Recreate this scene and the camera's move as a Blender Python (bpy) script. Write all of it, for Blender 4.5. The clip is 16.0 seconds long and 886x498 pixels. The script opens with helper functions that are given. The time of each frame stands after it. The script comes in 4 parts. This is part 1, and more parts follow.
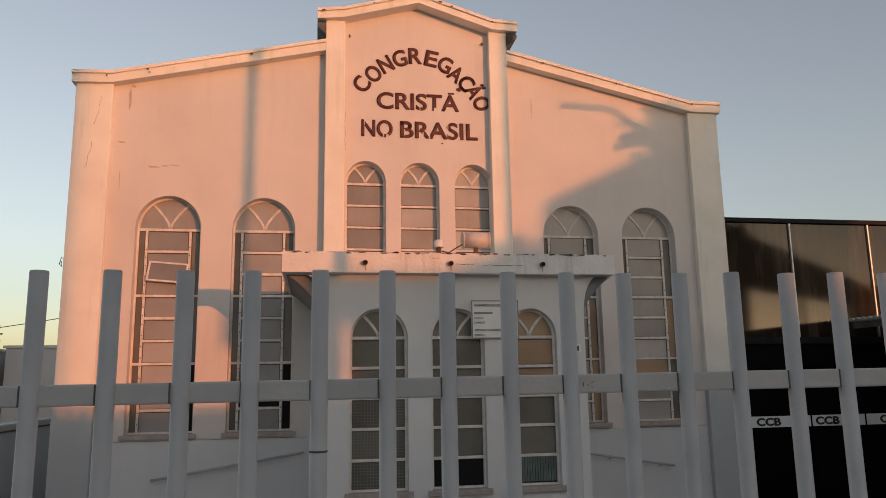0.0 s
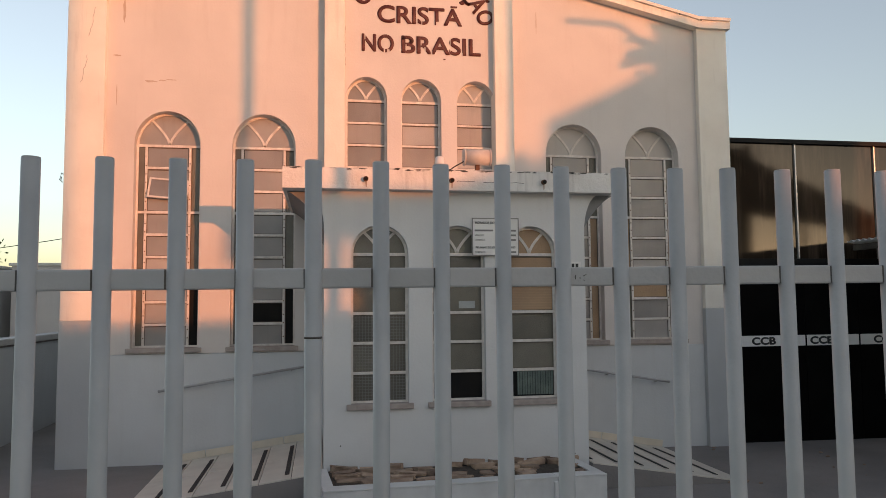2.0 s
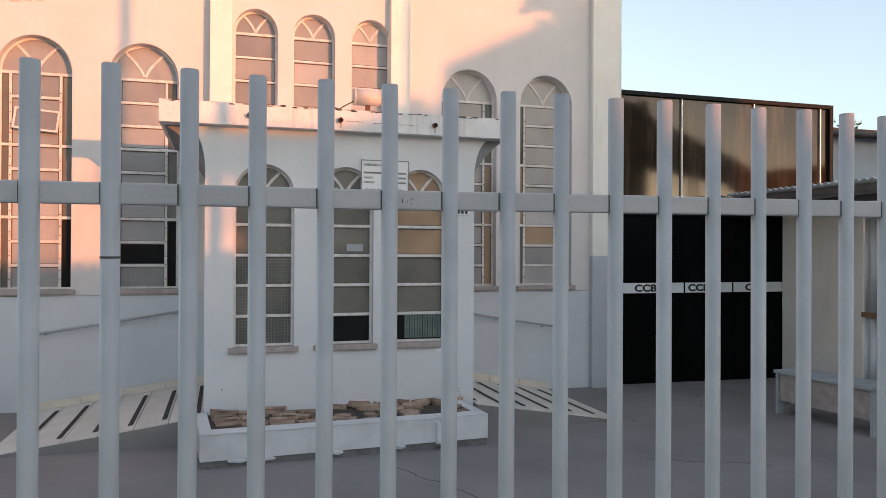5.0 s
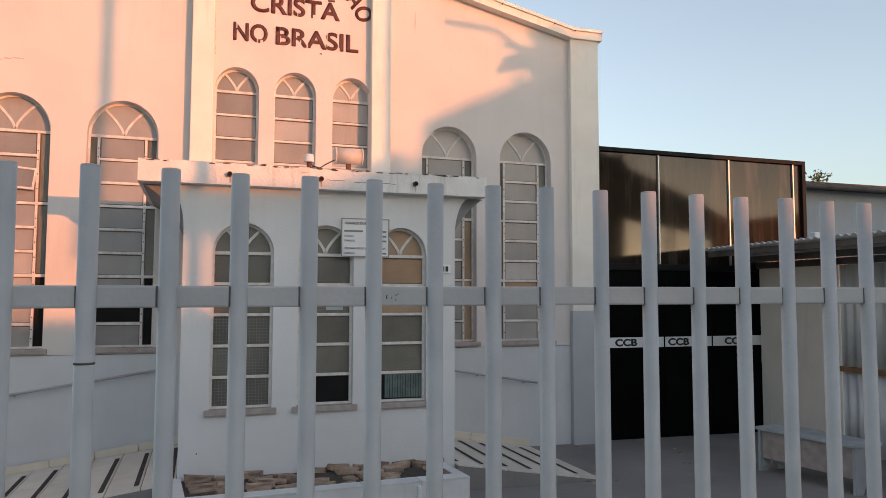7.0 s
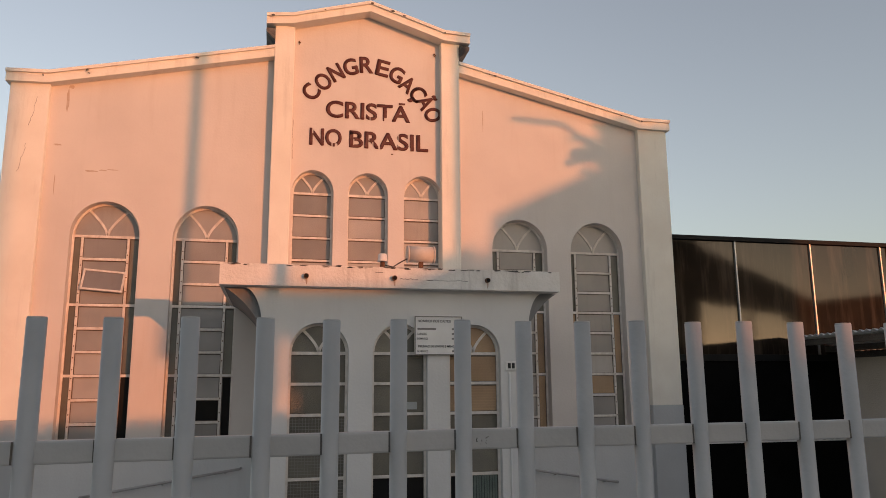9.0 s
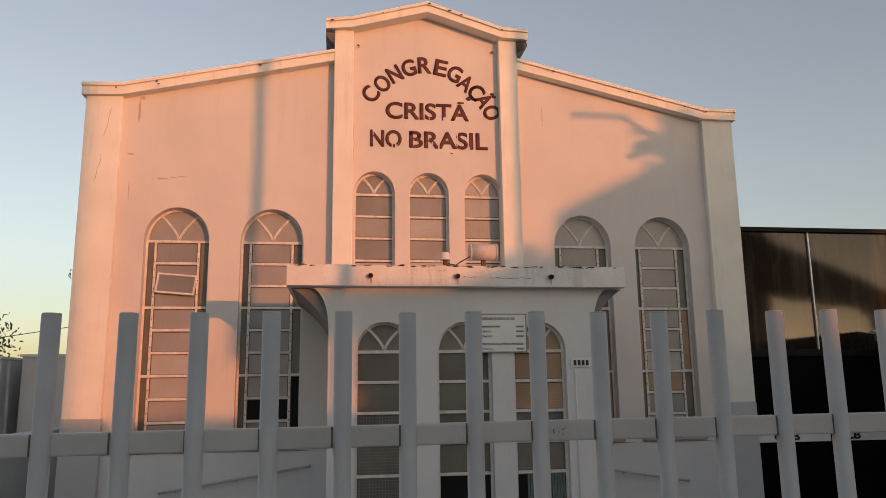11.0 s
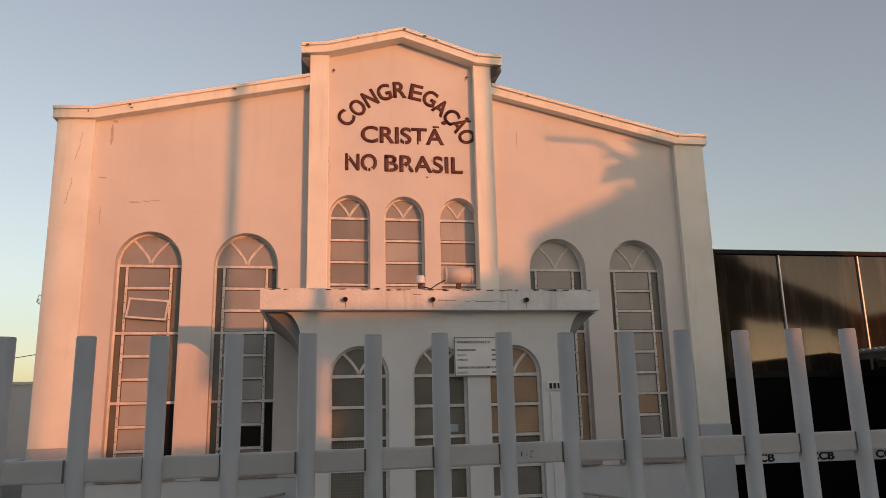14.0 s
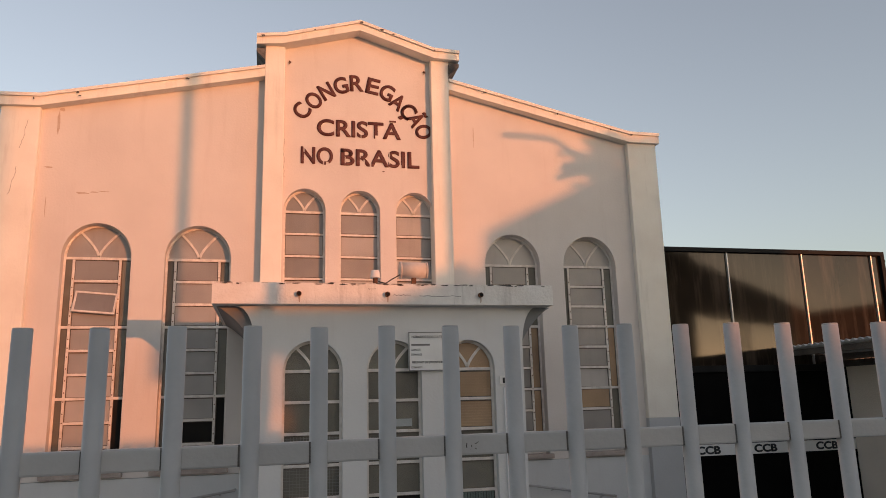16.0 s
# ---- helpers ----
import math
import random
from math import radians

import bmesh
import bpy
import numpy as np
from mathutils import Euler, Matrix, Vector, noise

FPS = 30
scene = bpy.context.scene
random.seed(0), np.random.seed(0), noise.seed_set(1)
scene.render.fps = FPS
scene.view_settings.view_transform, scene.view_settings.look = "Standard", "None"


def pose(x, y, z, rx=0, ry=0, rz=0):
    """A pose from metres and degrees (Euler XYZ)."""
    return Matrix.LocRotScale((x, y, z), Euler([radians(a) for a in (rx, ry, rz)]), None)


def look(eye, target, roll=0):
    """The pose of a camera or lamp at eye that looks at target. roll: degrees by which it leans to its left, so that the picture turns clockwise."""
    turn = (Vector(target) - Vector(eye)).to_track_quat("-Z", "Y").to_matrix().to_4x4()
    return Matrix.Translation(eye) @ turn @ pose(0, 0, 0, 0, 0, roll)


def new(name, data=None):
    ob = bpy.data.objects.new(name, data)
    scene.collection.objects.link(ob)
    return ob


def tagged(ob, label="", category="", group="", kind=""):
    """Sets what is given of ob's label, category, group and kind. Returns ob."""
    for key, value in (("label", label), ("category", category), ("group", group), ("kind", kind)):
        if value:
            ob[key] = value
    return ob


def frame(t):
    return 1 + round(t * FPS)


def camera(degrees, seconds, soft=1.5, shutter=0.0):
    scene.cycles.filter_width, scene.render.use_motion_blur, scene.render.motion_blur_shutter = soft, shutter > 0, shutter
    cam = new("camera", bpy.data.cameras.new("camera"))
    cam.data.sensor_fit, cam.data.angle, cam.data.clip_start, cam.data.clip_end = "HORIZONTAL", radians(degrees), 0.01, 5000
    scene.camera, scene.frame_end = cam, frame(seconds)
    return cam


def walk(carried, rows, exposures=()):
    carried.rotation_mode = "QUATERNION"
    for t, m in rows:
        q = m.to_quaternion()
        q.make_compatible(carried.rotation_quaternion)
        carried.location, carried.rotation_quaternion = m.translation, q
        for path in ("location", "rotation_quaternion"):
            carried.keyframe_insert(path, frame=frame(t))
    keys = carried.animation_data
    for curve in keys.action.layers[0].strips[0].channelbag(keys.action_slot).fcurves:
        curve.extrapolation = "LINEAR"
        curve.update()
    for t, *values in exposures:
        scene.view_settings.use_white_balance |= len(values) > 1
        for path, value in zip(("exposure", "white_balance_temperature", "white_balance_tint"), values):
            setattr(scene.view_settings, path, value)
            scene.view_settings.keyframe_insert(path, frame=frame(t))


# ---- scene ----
cam = camera(62.0, 16.0, 0.6)

PATH = [
    (0, (-1.235, -8.209, 1.715), (-0.899, -6.268, 2.064), -0.92),
    (0.5, (-1.251, -8.212, 1.695), (-0.952, -6.25, 1.946), -0.9),
    (1, (-1.25, -8.21, 1.673), (-0.994, -6.237, 1.875), -0.9),
    (1.5, (-1.228, -8.208, 1.665), (-0.908, -6.243, 1.848), -1.0),
    (2, (-1.215, -8.202, 1.646), (-0.885, -6.235, 1.793), -0.5),
    (2.5, (-1.198, -8.201, 1.635), (-0.828, -6.239, 1.748), -0.2),
    (3, (-1.170, -8.195, 1.625), (-0.800, -6.231, 1.701), 0.5),
    (3.5, (-1.139, -8.198, 1.596), (-0.889, -6.214, 1.616), 0.2),
    (4, (-1.094, -8.178, 1.589), (-0.775, -6.204, 1.571), -1.11),
    (4.5, (-1.037, -8.176, 1.586), (-0.513, -6.246, 1.58), 0.0),
    (4.7, (-1.027, -8.177, 1.588), (-0.464, -6.259, 1.590), 0.3),
    (6.8, (-1.026, -8.160, 1.667), (-0.437, -6.252, 1.776), -0.1),
    (7, (-1.033, -8.155, 1.695), (-0.409, -6.259, 1.832), 0.11),
    (7.5, (-1.035, -8.154, 1.763), (-0.403, -6.269, 1.988), 0.5),
    (8, (-1.04, -8.148, 1.798), (-0.414, -6.27, 2.082), -0.9),
    (8.5, (-1.052, -8.143, 1.81), (-0.489, -6.254, 2.149), -1.0),
    (9, (-1.074, -8.152, 1.81), (-0.634, -6.235, 2.173), -0.4),
    (9.5, (-1.092, -8.157, 1.805), (-0.749, -6.222, 2.174), -0.2),
    (9.7, (-1.096, -8.157, 1.803), (-0.785, -6.217, 2.174), -0.2),
    (12, (-1.103, -8.146, 1.793), (-0.824, -6.198, 2.152), -0.8),
    (12.5, (-1.1, -8.142, 1.795), (-0.815, -6.202, 2.187), -1.1),
    (13, (-1.100, -8.136, 1.795), (-0.813, -6.204, 2.226), -1.31),
    (13.5, (-1.09, -8.143, 1.789), (-0.807, -6.209, 2.211), -1.6),
    (14, (-1.078, -8.146, 1.79), (-0.737, -6.222, 2.216), -1.3),
    (14.5, (-1.058, -8.152, 1.789), (-0.599, -6.251, 2.207), -1.3),
    (15, (-1.039, -8.154, 1.785), (-0.516, -6.269, 2.202), -1.3),
    (15.5, (-1.036, -8.157, 1.783), (-0.513, -6.271, 2.194), -1.5),
    (16, (-1.059, -8.156, 1.784), (-0.605, -6.252, 2.195), -1.5),
]
walk(cam, [(t, look(eye, target, roll)) for t, eye, target, roll in PATH],
     [(0, 1.40, 8300, 17), (0.5, 1.64, 8300, 17), (1.5, 1.77, 8000, 13.5), (2.5, 1.88, 7700, 13.5), (3.5, 2.12, 7350, 13.5), (4, 2.09, 7450, 13.5), (4.5, 2.44, 7250, 13.5), (7, 2.14, 7400, 13.5), (7.5, 1.87, 7800, 13.5), (8, 1.83, 8100, 13.5), (8.5, 1.78, 8300, 13.5), (9, 1.54, 8350, 17), (12.5, 1.43, 8350, 17), (14.5, 1.46, 8350, 17), (15.5, 1.63, 8200, 17), (16, 1.63, 8200, 17)])

# ---- world, sun ----
SUN = Vector((0.55, -1.0, 0.07)).normalized()
world = bpy.data.worlds.new("evening_sky")
scene.world = world
world.use_nodes = True
wt = world.node_tree
sky = wt.nodes.new("ShaderNodeTexSky")
sky.sky_type = 'NISHITA'
sky.sun_disc = False
sky.sun_elevation = math.asin(SUN.z)
sky.sun_rotation = math.atan2(SUN.x, SUN.y)
sky.air_density, sky.dust_density, sky.ozone_density = 1.0, 0.8, 2.75
soft = wt.nodes.new("ShaderNodeHueSaturation")
soft.inputs["Saturation"].default_value = 0.64
wt.links.new(sky.outputs[0], soft.inputs["Color"])
wt.links.new(soft.outputs[0], wt.nodes["Background"].inputs[0])
wt.nodes["Background"].inputs[1].default_value = 0.15
sun_data = bpy.data.lights.new("sun", 'SUN')
sun_data.energy, sun_data.angle, sun_data.color = 0.84, radians(0.53), (1.0, 0.345, 0.135)
sun = new("sun", sun_data)
sun.matrix_world = look((30, -55, 6), (30 - SUN.x, -55 - SUN.y, 6 - SUN.z))


# ---- materials ----
def material(name, a, b=None, rough=0.7, metal=0.0, scale=3.0, bump=0.15, fine=60.0, streak=0.0, dark=(0.1, 0.09, 0.08),
             vary=0.0, transmission=0.0, specular=0.5, stain_low=0.55, stain_high=0.78):
    """A surface of two colours mixed by a broad noise, fine relief, stains drawn out downwards, and a shade of its own per object."""
    m = bpy.data.materials.new(name)
    m.use_nodes = True
    n, l = m.node_tree.nodes, m.node_tree.links
    p = n["Principled BSDF"]
    co = n.new("ShaderNodeNewGeometry").outputs["Position"]
    broad = n.new("ShaderNodeTexNoise")
    broad.inputs["Scale"].default_value, broad.inputs["Detail"].default_value = scale, 6
    l.new(co, broad.inputs["Vector"])
    mix = n.new("ShaderNodeMix")
    mix.data_type = 'RGBA'
    mix.inputs[6].default_value, mix.inputs[7].default_value = (*a, 1), (*(b or a), 1)
    ramp = n.new("ShaderNodeMapRange")
    ramp.inputs[1].default_value, ramp.inputs[2].default_value = 0.35, 0.68
    l.new(broad.outputs[0], ramp.inputs[0])
    l.new(ramp.outputs[0], mix.inputs[0])
    colour = mix.outputs[2]
    if streak:
        mp = n.new("ShaderNodeMapping")
        mp.inputs["Scale"].default_value = (7, 7, 0.7)
        l.new(co, mp.inputs[0])
        st = n.new("ShaderNodeTexNoise")
        st.inputs["Scale"].default_value, st.inputs["Detail"].default_value, st.inputs["Roughness"].default_value = 1.0, 8, 0.65
        l.new(mp.outputs[0], st.inputs["Vector"])
        sr = n.new("ShaderNodeMapRange")
        sr.inputs[1].default_value, sr.inputs[2].default_value, sr.inputs[4].default_value = stain_low, stain_high, streak
        l.new(st.outputs[0], sr.inputs[0])
        sm = n.new("ShaderNodeMix")
        sm.data_type = 'RGBA'
        sm.inputs[7].default_value = (*dark, 1)
        l.new(sr.outputs[0], sm.inputs[0])
        l.new(colour, sm.inputs[6])
        colour = sm.outputs[2]
    if vary:
        ob = n.new("ShaderNodeObjectInfo")
        hv = n.new("ShaderNodeHueSaturation")
        vr = n.new("ShaderNodeMapRange")
        vr.inputs[3].default_value, vr.inputs[4].default_value = 1 - vary, 1 + vary
        l.new(ob.outputs["Random"], vr.inputs[0])
        l.new(vr.outputs[0], hv.inputs["Value"])
        l.new(colour, hv.inputs["Color"])
        colour = hv.outputs[0]
    l.new(colour, p.inputs["Base Color"])
    p.inputs["Roughness"].default_value, p.inputs["Metallic"].default_value = rough, metal
    p.inputs["Transmission Weight"].default_value = transmission
    p.inputs["Specular IOR Level"].default_value = specular
    if bump:
        f = n.new("ShaderNodeTexNoise")
        f.inputs["Scale"].default_value, f.inputs["Detail"].default_value = fine, 4
        l.new(co, f.inputs["Vector"])
        bp = n.new("ShaderNodeBump")
        bp.inputs["Strength"].default_value, bp.inputs["Distance"].default_value = bump, 0.02
        l.new(f.outputs[0], bp.inputs["Height"])
        l.new(bp.outputs[0], p.inputs["Normal"])
    return m


white_paint = material("white_wall_paint", (0.70, 0.645, 0.605), (0.63, 0.58, 0.545), 0.85, scale=1.3, bump=0.10, fine=45, streak=0.2, dark=(0.45, 0.38, 0.32))
trim_paint = material("cornice_paint", (0.86, 0.815, 0.73), (0.79, 0.735, 0.65), 0.8, scale=2.5, bump=0.1, fine=50, streak=0.35, dark=(0.35, 0.29, 0.24))
fascia_paint = material("canopy_paint", (0.82, 0.80, 0.77), (0.70, 0.67, 0.63), 0.8, scale=4, bump=0.3, fine=40, streak=0.55, dark=(0.22, 0.19, 0.16))
grey_paint = material("grey_dado_paint", (0.49, 0.50, 0.505), (0.43, 0.44, 0.445), 0.8, scale=1.5, bump=0.10, fine=45, streak=0.12, dark=(0.3, 0.29, 0.28))
# Darker than the dado grey: shade under the canopy ends is in the colour.
cove_shade_grey = material("cove_shade_grey", (0.24, 0.245, 0.25), (0.18, 0.185, 0.19), 0.85, scale=3, bump=0.1)
pale_paint = material("pale_grey_wall_paint", (0.63, 0.64, 0.64), (0.57, 0.58, 0.58), 0.85, scale=1.5, bump=0.10, fine=45, streak=0.14, dark=(0.4, 0.37, 0.34))
porch_paint = material("porch_paint", (0.71, 0.705, 0.69), (0.64, 0.635, 0.622), 0.85, scale=1.5, bump=0.10, fine=45, streak=0.14, dark=(0.45, 0.4, 0.36))
blue_paint = material("boundary_wall_paint", (0.53, 0.56, 0.575), (0.47, 0.50, 0.515), 0.85, scale=1.2, bump=0.3, streak=0.2, dark=(0.25, 0.26, 0.26))
annex_paint = material("annex_wall_paint", (0.33, 0.37, 0.40), (0.28, 0.32, 0.345), 0.85, scale=1.2, bump=0.3, streak=0.2, dark=(0.2, 0.21, 0.22))
fence_paint = material("fence_enamel", (0.455, 0.455, 0.445), (0.40, 0.40, 0.392), 0.42, scale=9, bump=0.06, fine=90, streak=0.12, dark=(0.22, 0.22, 0.22), vary=0.04)
weld = material("weld_seam_and_shade", (0.07, 0.07, 0.07), (0.12, 0.1, 0.08), 0.7, bump=0.4)
frame_paint = material("window_frame_paint", (0.76, 0.71, 0.66), (0.60, 0.55, 0.50), 0.6, scale=14, bump=0.15, streak=0.4, dark=(0.25, 0.18, 0.12))
old_putty = material("old_putty", (0.16, 0.125, 0.10), (0.07, 0.055, 0.045), 0.9, scale=11, bump=0.4)
sill_stone = material("sill_stone", (0.34, 0.28, 0.25), (0.44, 0.37, 0.33), 0.7, scale=12, bump=0.3)
wing_glass = material("textured_glass", (0.40, 0.372, 0.35), (0.32, 0.302, 0.287), 0.28, scale=2.5, bump=0.12, fine=120, vary=0.34, transmission=0.18, streak=0.3, dark=(0.2, 0.18, 0.16))
porch_glass = material("ribbed_glass", (0.215, 0.20, 0.16), (0.15, 0.142, 0.12), 0.22, scale=3, bump=0.25, fine=140, vary=0.3, transmission=0.2)
# Amber glass; in the right wing its colour stands for reflected sunset glow.
amber_glow_glass = material("amber_glow_glass", (0.52, 0.335, 0.20), (0.40, 0.255, 0.155), 0.2, scale=3, bump=0.3, fine=140, vary=0.15, transmission=0.15)
green_glass = material("green_glass", (0.16, 0.22, 0.2), (0.1, 0.14, 0.13), 0.2, scale=6, bump=0.3, fine=90, transmission=0.15)
dark_void = material("dark_opening", (0.012, 0.012, 0.012), (0.02, 0.018, 0.016), 0.7, bump=0, specular=0.1)
black_panel = material("black_gate_film", (0.002, 0.002, 0.002), (0.004, 0.004, 0.004), 0.6, bump=0.05, vary=0.3, specular=0.05)
smoked = material("smoked_glass", (0.012, 0.008, 0.006), (0.03, 0.02, 0.013), 0.06, scale=1.2, bump=0.02, fine=3, streak=0.6, dark=(0.12, 0.088, 0.066), specular=0.28, stain_low=0.48, stain_high=0.75)
alu = material("aluminium", (0.62, 0.6, 0.57), (0.5, 0.48, 0.46), 0.5, metal=0.8, bump=0.05)
black_metal = material("black_frame", (0.006, 0.006, 0.006), (0.012, 0.012, 0.012), 0.6, bump=0.05, specular=0.15)
letter_paint = material("letter_paint", (0.075, 0.016, 0.012), (0.12, 0.03, 0.022), 0.6, scale=20, bump=0.1, streak=0.35, dark=(0.25, 0.12, 0.09))
# Mould black, also used to paint the shade under the tower cornice ends.
mould_and_shade = material("black_mould_and_shade", (0.05, 0.05, 0.052), (0.16, 0.15, 0.14), 0.95, scale=9, bump=0.4)
stain_brown = material("brown_stain", (0.46, 0.36, 0.29), (0.56, 0.46, 0.39), 0.95, scale=14, bump=0.1)
ink = material("black_ink", (0.02, 0.02, 0.02), None, 0.6, bump=0)
sign_white = material("sign_plate", (0.8, 0.79, 0.77), (0.74, 0.73, 0.7), 0.5, scale=6, bump=0.04)
grey_ink = material("grey_ink", (0.22, 0.21, 0.2), None, 0.7, bump=0)
concrete = material("yard_concrete", (0.27, 0.243, 0.228), (0.195, 0.18, 0.172), 0.85, scale=0.9, bump=0.35, fine=35, streak=0.25, dark=(0.12, 0.11, 0.1))
cream_tile = material("ramp_tile", (0.72, 0.66, 0.57), (0.63, 0.57, 0.49), 0.45, scale=5, bump=0.06, vary=0.07)
skirt_tile = material("skirting_tile", (0.74, 0.65, 0.53), (0.66, 0.58, 0.47), 0.5, scale=5, bump=0.06, vary=0.05)
grip = material("anti_slip_strip", (0.035, 0.03, 0.028), (0.06, 0.05, 0.045), 0.9, scale=20, bump=0.5, fine=150)
white_tile = material("step_tile", (0.72, 0.71, 0.69), (0.62, 0.61, 0.59), 0.35, scale=5, bump=0.04, vary=0.05, streak=0.2, dark=(0.35, 0.32, 0.28))
mortar = material("mortar", (0.22, 0.21, 0.2), (0.14, 0.13, 0.125), 0.95, scale=9, bump=0.6, fine=40)
bed_stone = material("bed_stone", (0.44, 0.31, 0.22), (0.24, 0.16, 0.12), 0.9, scale=10, bump=0.5, fine=40, vary=0.35)
soil = material("dark_soil", (0.06, 0.045, 0.035), (0.09, 0.07, 0.055), 1.0, scale=15, bump=0.8)
pipe_metal = material("painted_pipe", (0.42, 0.42, 0.42), (0.34, 0.33, 0.32), 0.5, bump=0.1)
box_paint = material("floodlight_case", (0.66, 0.6, 0.54), (0.56, 0.5, 0.45), 0.5, scale=10, bump=0.1, streak=0.3, dark=(0.3, 0.2, 0.14))
rust = material("rusty_bracket", (0.18, 0.08, 0.045), (0.1, 0.05, 0.03), 0.9, scale=30, bump=0.4)
plaster = material("old_plaster", (0.90, 0.79, 0.69), (0.80, 0.70, 0.61), 0.95, scale=1.6, bump=0.2, streak=0.16, dark=(0.3, 0.26, 0.22))
zinc = material("zinc_sheet", (0.68, 0.68, 0.67), (0.56, 0.56, 0.56), 0.5, metal=0.15, scale=2, bump=0.1, streak=0.35, dark=(0.25, 0.2, 0.17))
dark_tin = material("dark_roof_sheet", (0.10, 0.085, 0.075), (0.16, 0.14, 0.12), 0.7, metal=0.2, scale=4, bump=0.3)
wood = material("weathered_wood", (0.30, 0.16, 0.085), (0.2, 0.11, 0.06), 0.7, scale=9, bump=0.4)
bench_paint = material("bench_paint", (0.40, 0.43, 0.43), (0.32, 0.34, 0.34), 0.6, scale=6, bump=0.2, streak=0.3, dark=(0.2, 0.16, 0.12))
roof_tile = material("clay_roof", (0.2, 0.1, 0.07), (0.14, 0.08, 0.06), 0.9, scale=4, bump=0.6, fine=15)
house_paint = material("ochre_wall", (0.55, 0.45, 0.3), (0.48, 0.39, 0.27), 0.9, scale=1, bump=0.3)
bark = material("bark", (0.10, 0.075, 0.055), (0.06, 0.05, 0.04), 0.95, scale=12, bump=0.8)
leaf_green = material("leaves", (0.06, 0.10, 0.03), (0.10, 0.13, 0.045), 0.6, scale=2, bump=0)
pole_grey = material("pole_concrete", (0.35, 0.34, 0.32), (0.28, 0.27, 0.26), 0.9, scale=3, bump=0.3)
cable_black = material("cable", (0.03, 0.03, 0.03), None, 0.6, bump=0)



def edge_mould(m, z0, z1, dark):
    """Black, mouldy ragged patches along a top edge between two heights."""
    n, l = m.node_tree.nodes, m.node_tree.links
    p = n["Principled BSDF"]
    was = p.inputs["Base Color"].links[0].from_socket
    geo = n.new("ShaderNodeNewGeometry")
    sep = n.new("ShaderNodeSeparateXYZ")
    l.new(geo.outputs["Position"], sep.inputs[0])
    rise = n.new("ShaderNodeMapRange")
    rise.inputs[1].default_value, rise.inputs[2].default_value = z0, z1
    l.new(sep.outputs["Z"], rise.inputs[0])
    spots = n.new("ShaderNodeTexNoise")
    spots.inputs["Scale"].default_value, spots.inputs["Detail"].default_value = 14, 8
    l.new(geo.outputs["Position"], spots.inputs["Vector"])
    times = n.new("ShaderNodeMath")
    times.operation = 'MULTIPLY'
    l.new(rise.outputs[0], times.inputs[0])
    l.new(spots.outputs[0], times.inputs[1])
    cut = n.new("ShaderNodeMapRange")
    cut.inputs[1].default_value, cut.inputs[2].default_value, cut.inputs[4].default_value = 0.40, 0.56, 0.85
    l.new(times.outputs[0], cut.inputs[0])
    mix = n.new("ShaderNodeMix")
    mix.data_type = 'RGBA'
    mix.inputs[7].default_value = (*dark, 1)
    l.new(cut.outputs[0], mix.inputs[0])
    l.new(was, mix.inputs[6])
    l.new(mix.outputs[2], p.inputs["Base Color"])


edge_mould(fascia_paint, 2.76, 2.85, (0.09, 0.075, 0.06))

# ---- building blocks ----
def mesh_of(bm, name, mat):
    bmesh.ops.recalc_face_normals(bm, faces=bm.faces)
    me = bpy.data.meshes.new(name)
    bm.to_mesh(me)
    bm.free()
    me.materials.append(mat)
    return me


def part(name, bm, mat, parent, label=""):
    ob = new(name, mesh_of(bm, name, mat))
    ob.parent = parent
    return tagged(ob, label)


def piece(name, me, parent, x=0, y=0, z=0):
    ob = new(name, me)
    ob.parent = parent
    ob.location = (x, y, z)
    return ob


def thing(name, label, category, group="", kind=""):
    return tagged(new(name), label, category, group, kind)


def box(x0, x1, y0, y1, z0, z1, bevel=0.0, bm=None):
    bm = bm or bmesh.new()
    m = pose((x0 + x1) / 2, (y0 + y1) / 2, (z0 + z1) / 2) @ Matrix.Diagonal((x1 - x0, y1 - y0, z1 - z0, 1))
    made = bmesh.ops.create_cube(bm, size=1, matrix=m)
    if bevel:
        edges = {e for v in made["verts"] for e in v.link_edges}
        bmesh.ops.bevel(bm, geom=list(edges), offset=bevel, segments=2, affect='EDGES', profile=0.6)
    return bm


def tube(points, r, sides=12, bm=None, r_end=None):
    """A round bar along a line of points, closed at both ends."""
    bm = bm or bmesh.new()
    pts = [Vector(p) for p in points]
    rings = []
    for i, p in enumerate(pts):
        d = (pts[min(i + 1, len(pts) - 1)] - pts[max(i - 1, 0)]).normalized()
        u = d.cross(Vector((0, 0, 1)) if abs(d.z) < 0.9 else Vector((1, 0, 0))).normalized()
        v = d.cross(u)
        rr = r if r_end is None else r + (r_end - r) * i / (len(pts) - 1)
        rings.append([bm.verts.new(p + rr * (math.cos(a) * u + math.sin(a) * v)) for a in (2 * math.pi * k / sides for k in range(sides))])
    for a, b in zip(rings, rings[1:]):
        for k in range(sides):
            f = bm.faces.new((a[k], a[(k + 1) % sides], b[(k + 1) % sides], b[k]))
            f.smooth = True
    bm.faces.new(rings[0])
    bm.faces.new(rings[-1][::-1])
    return bm


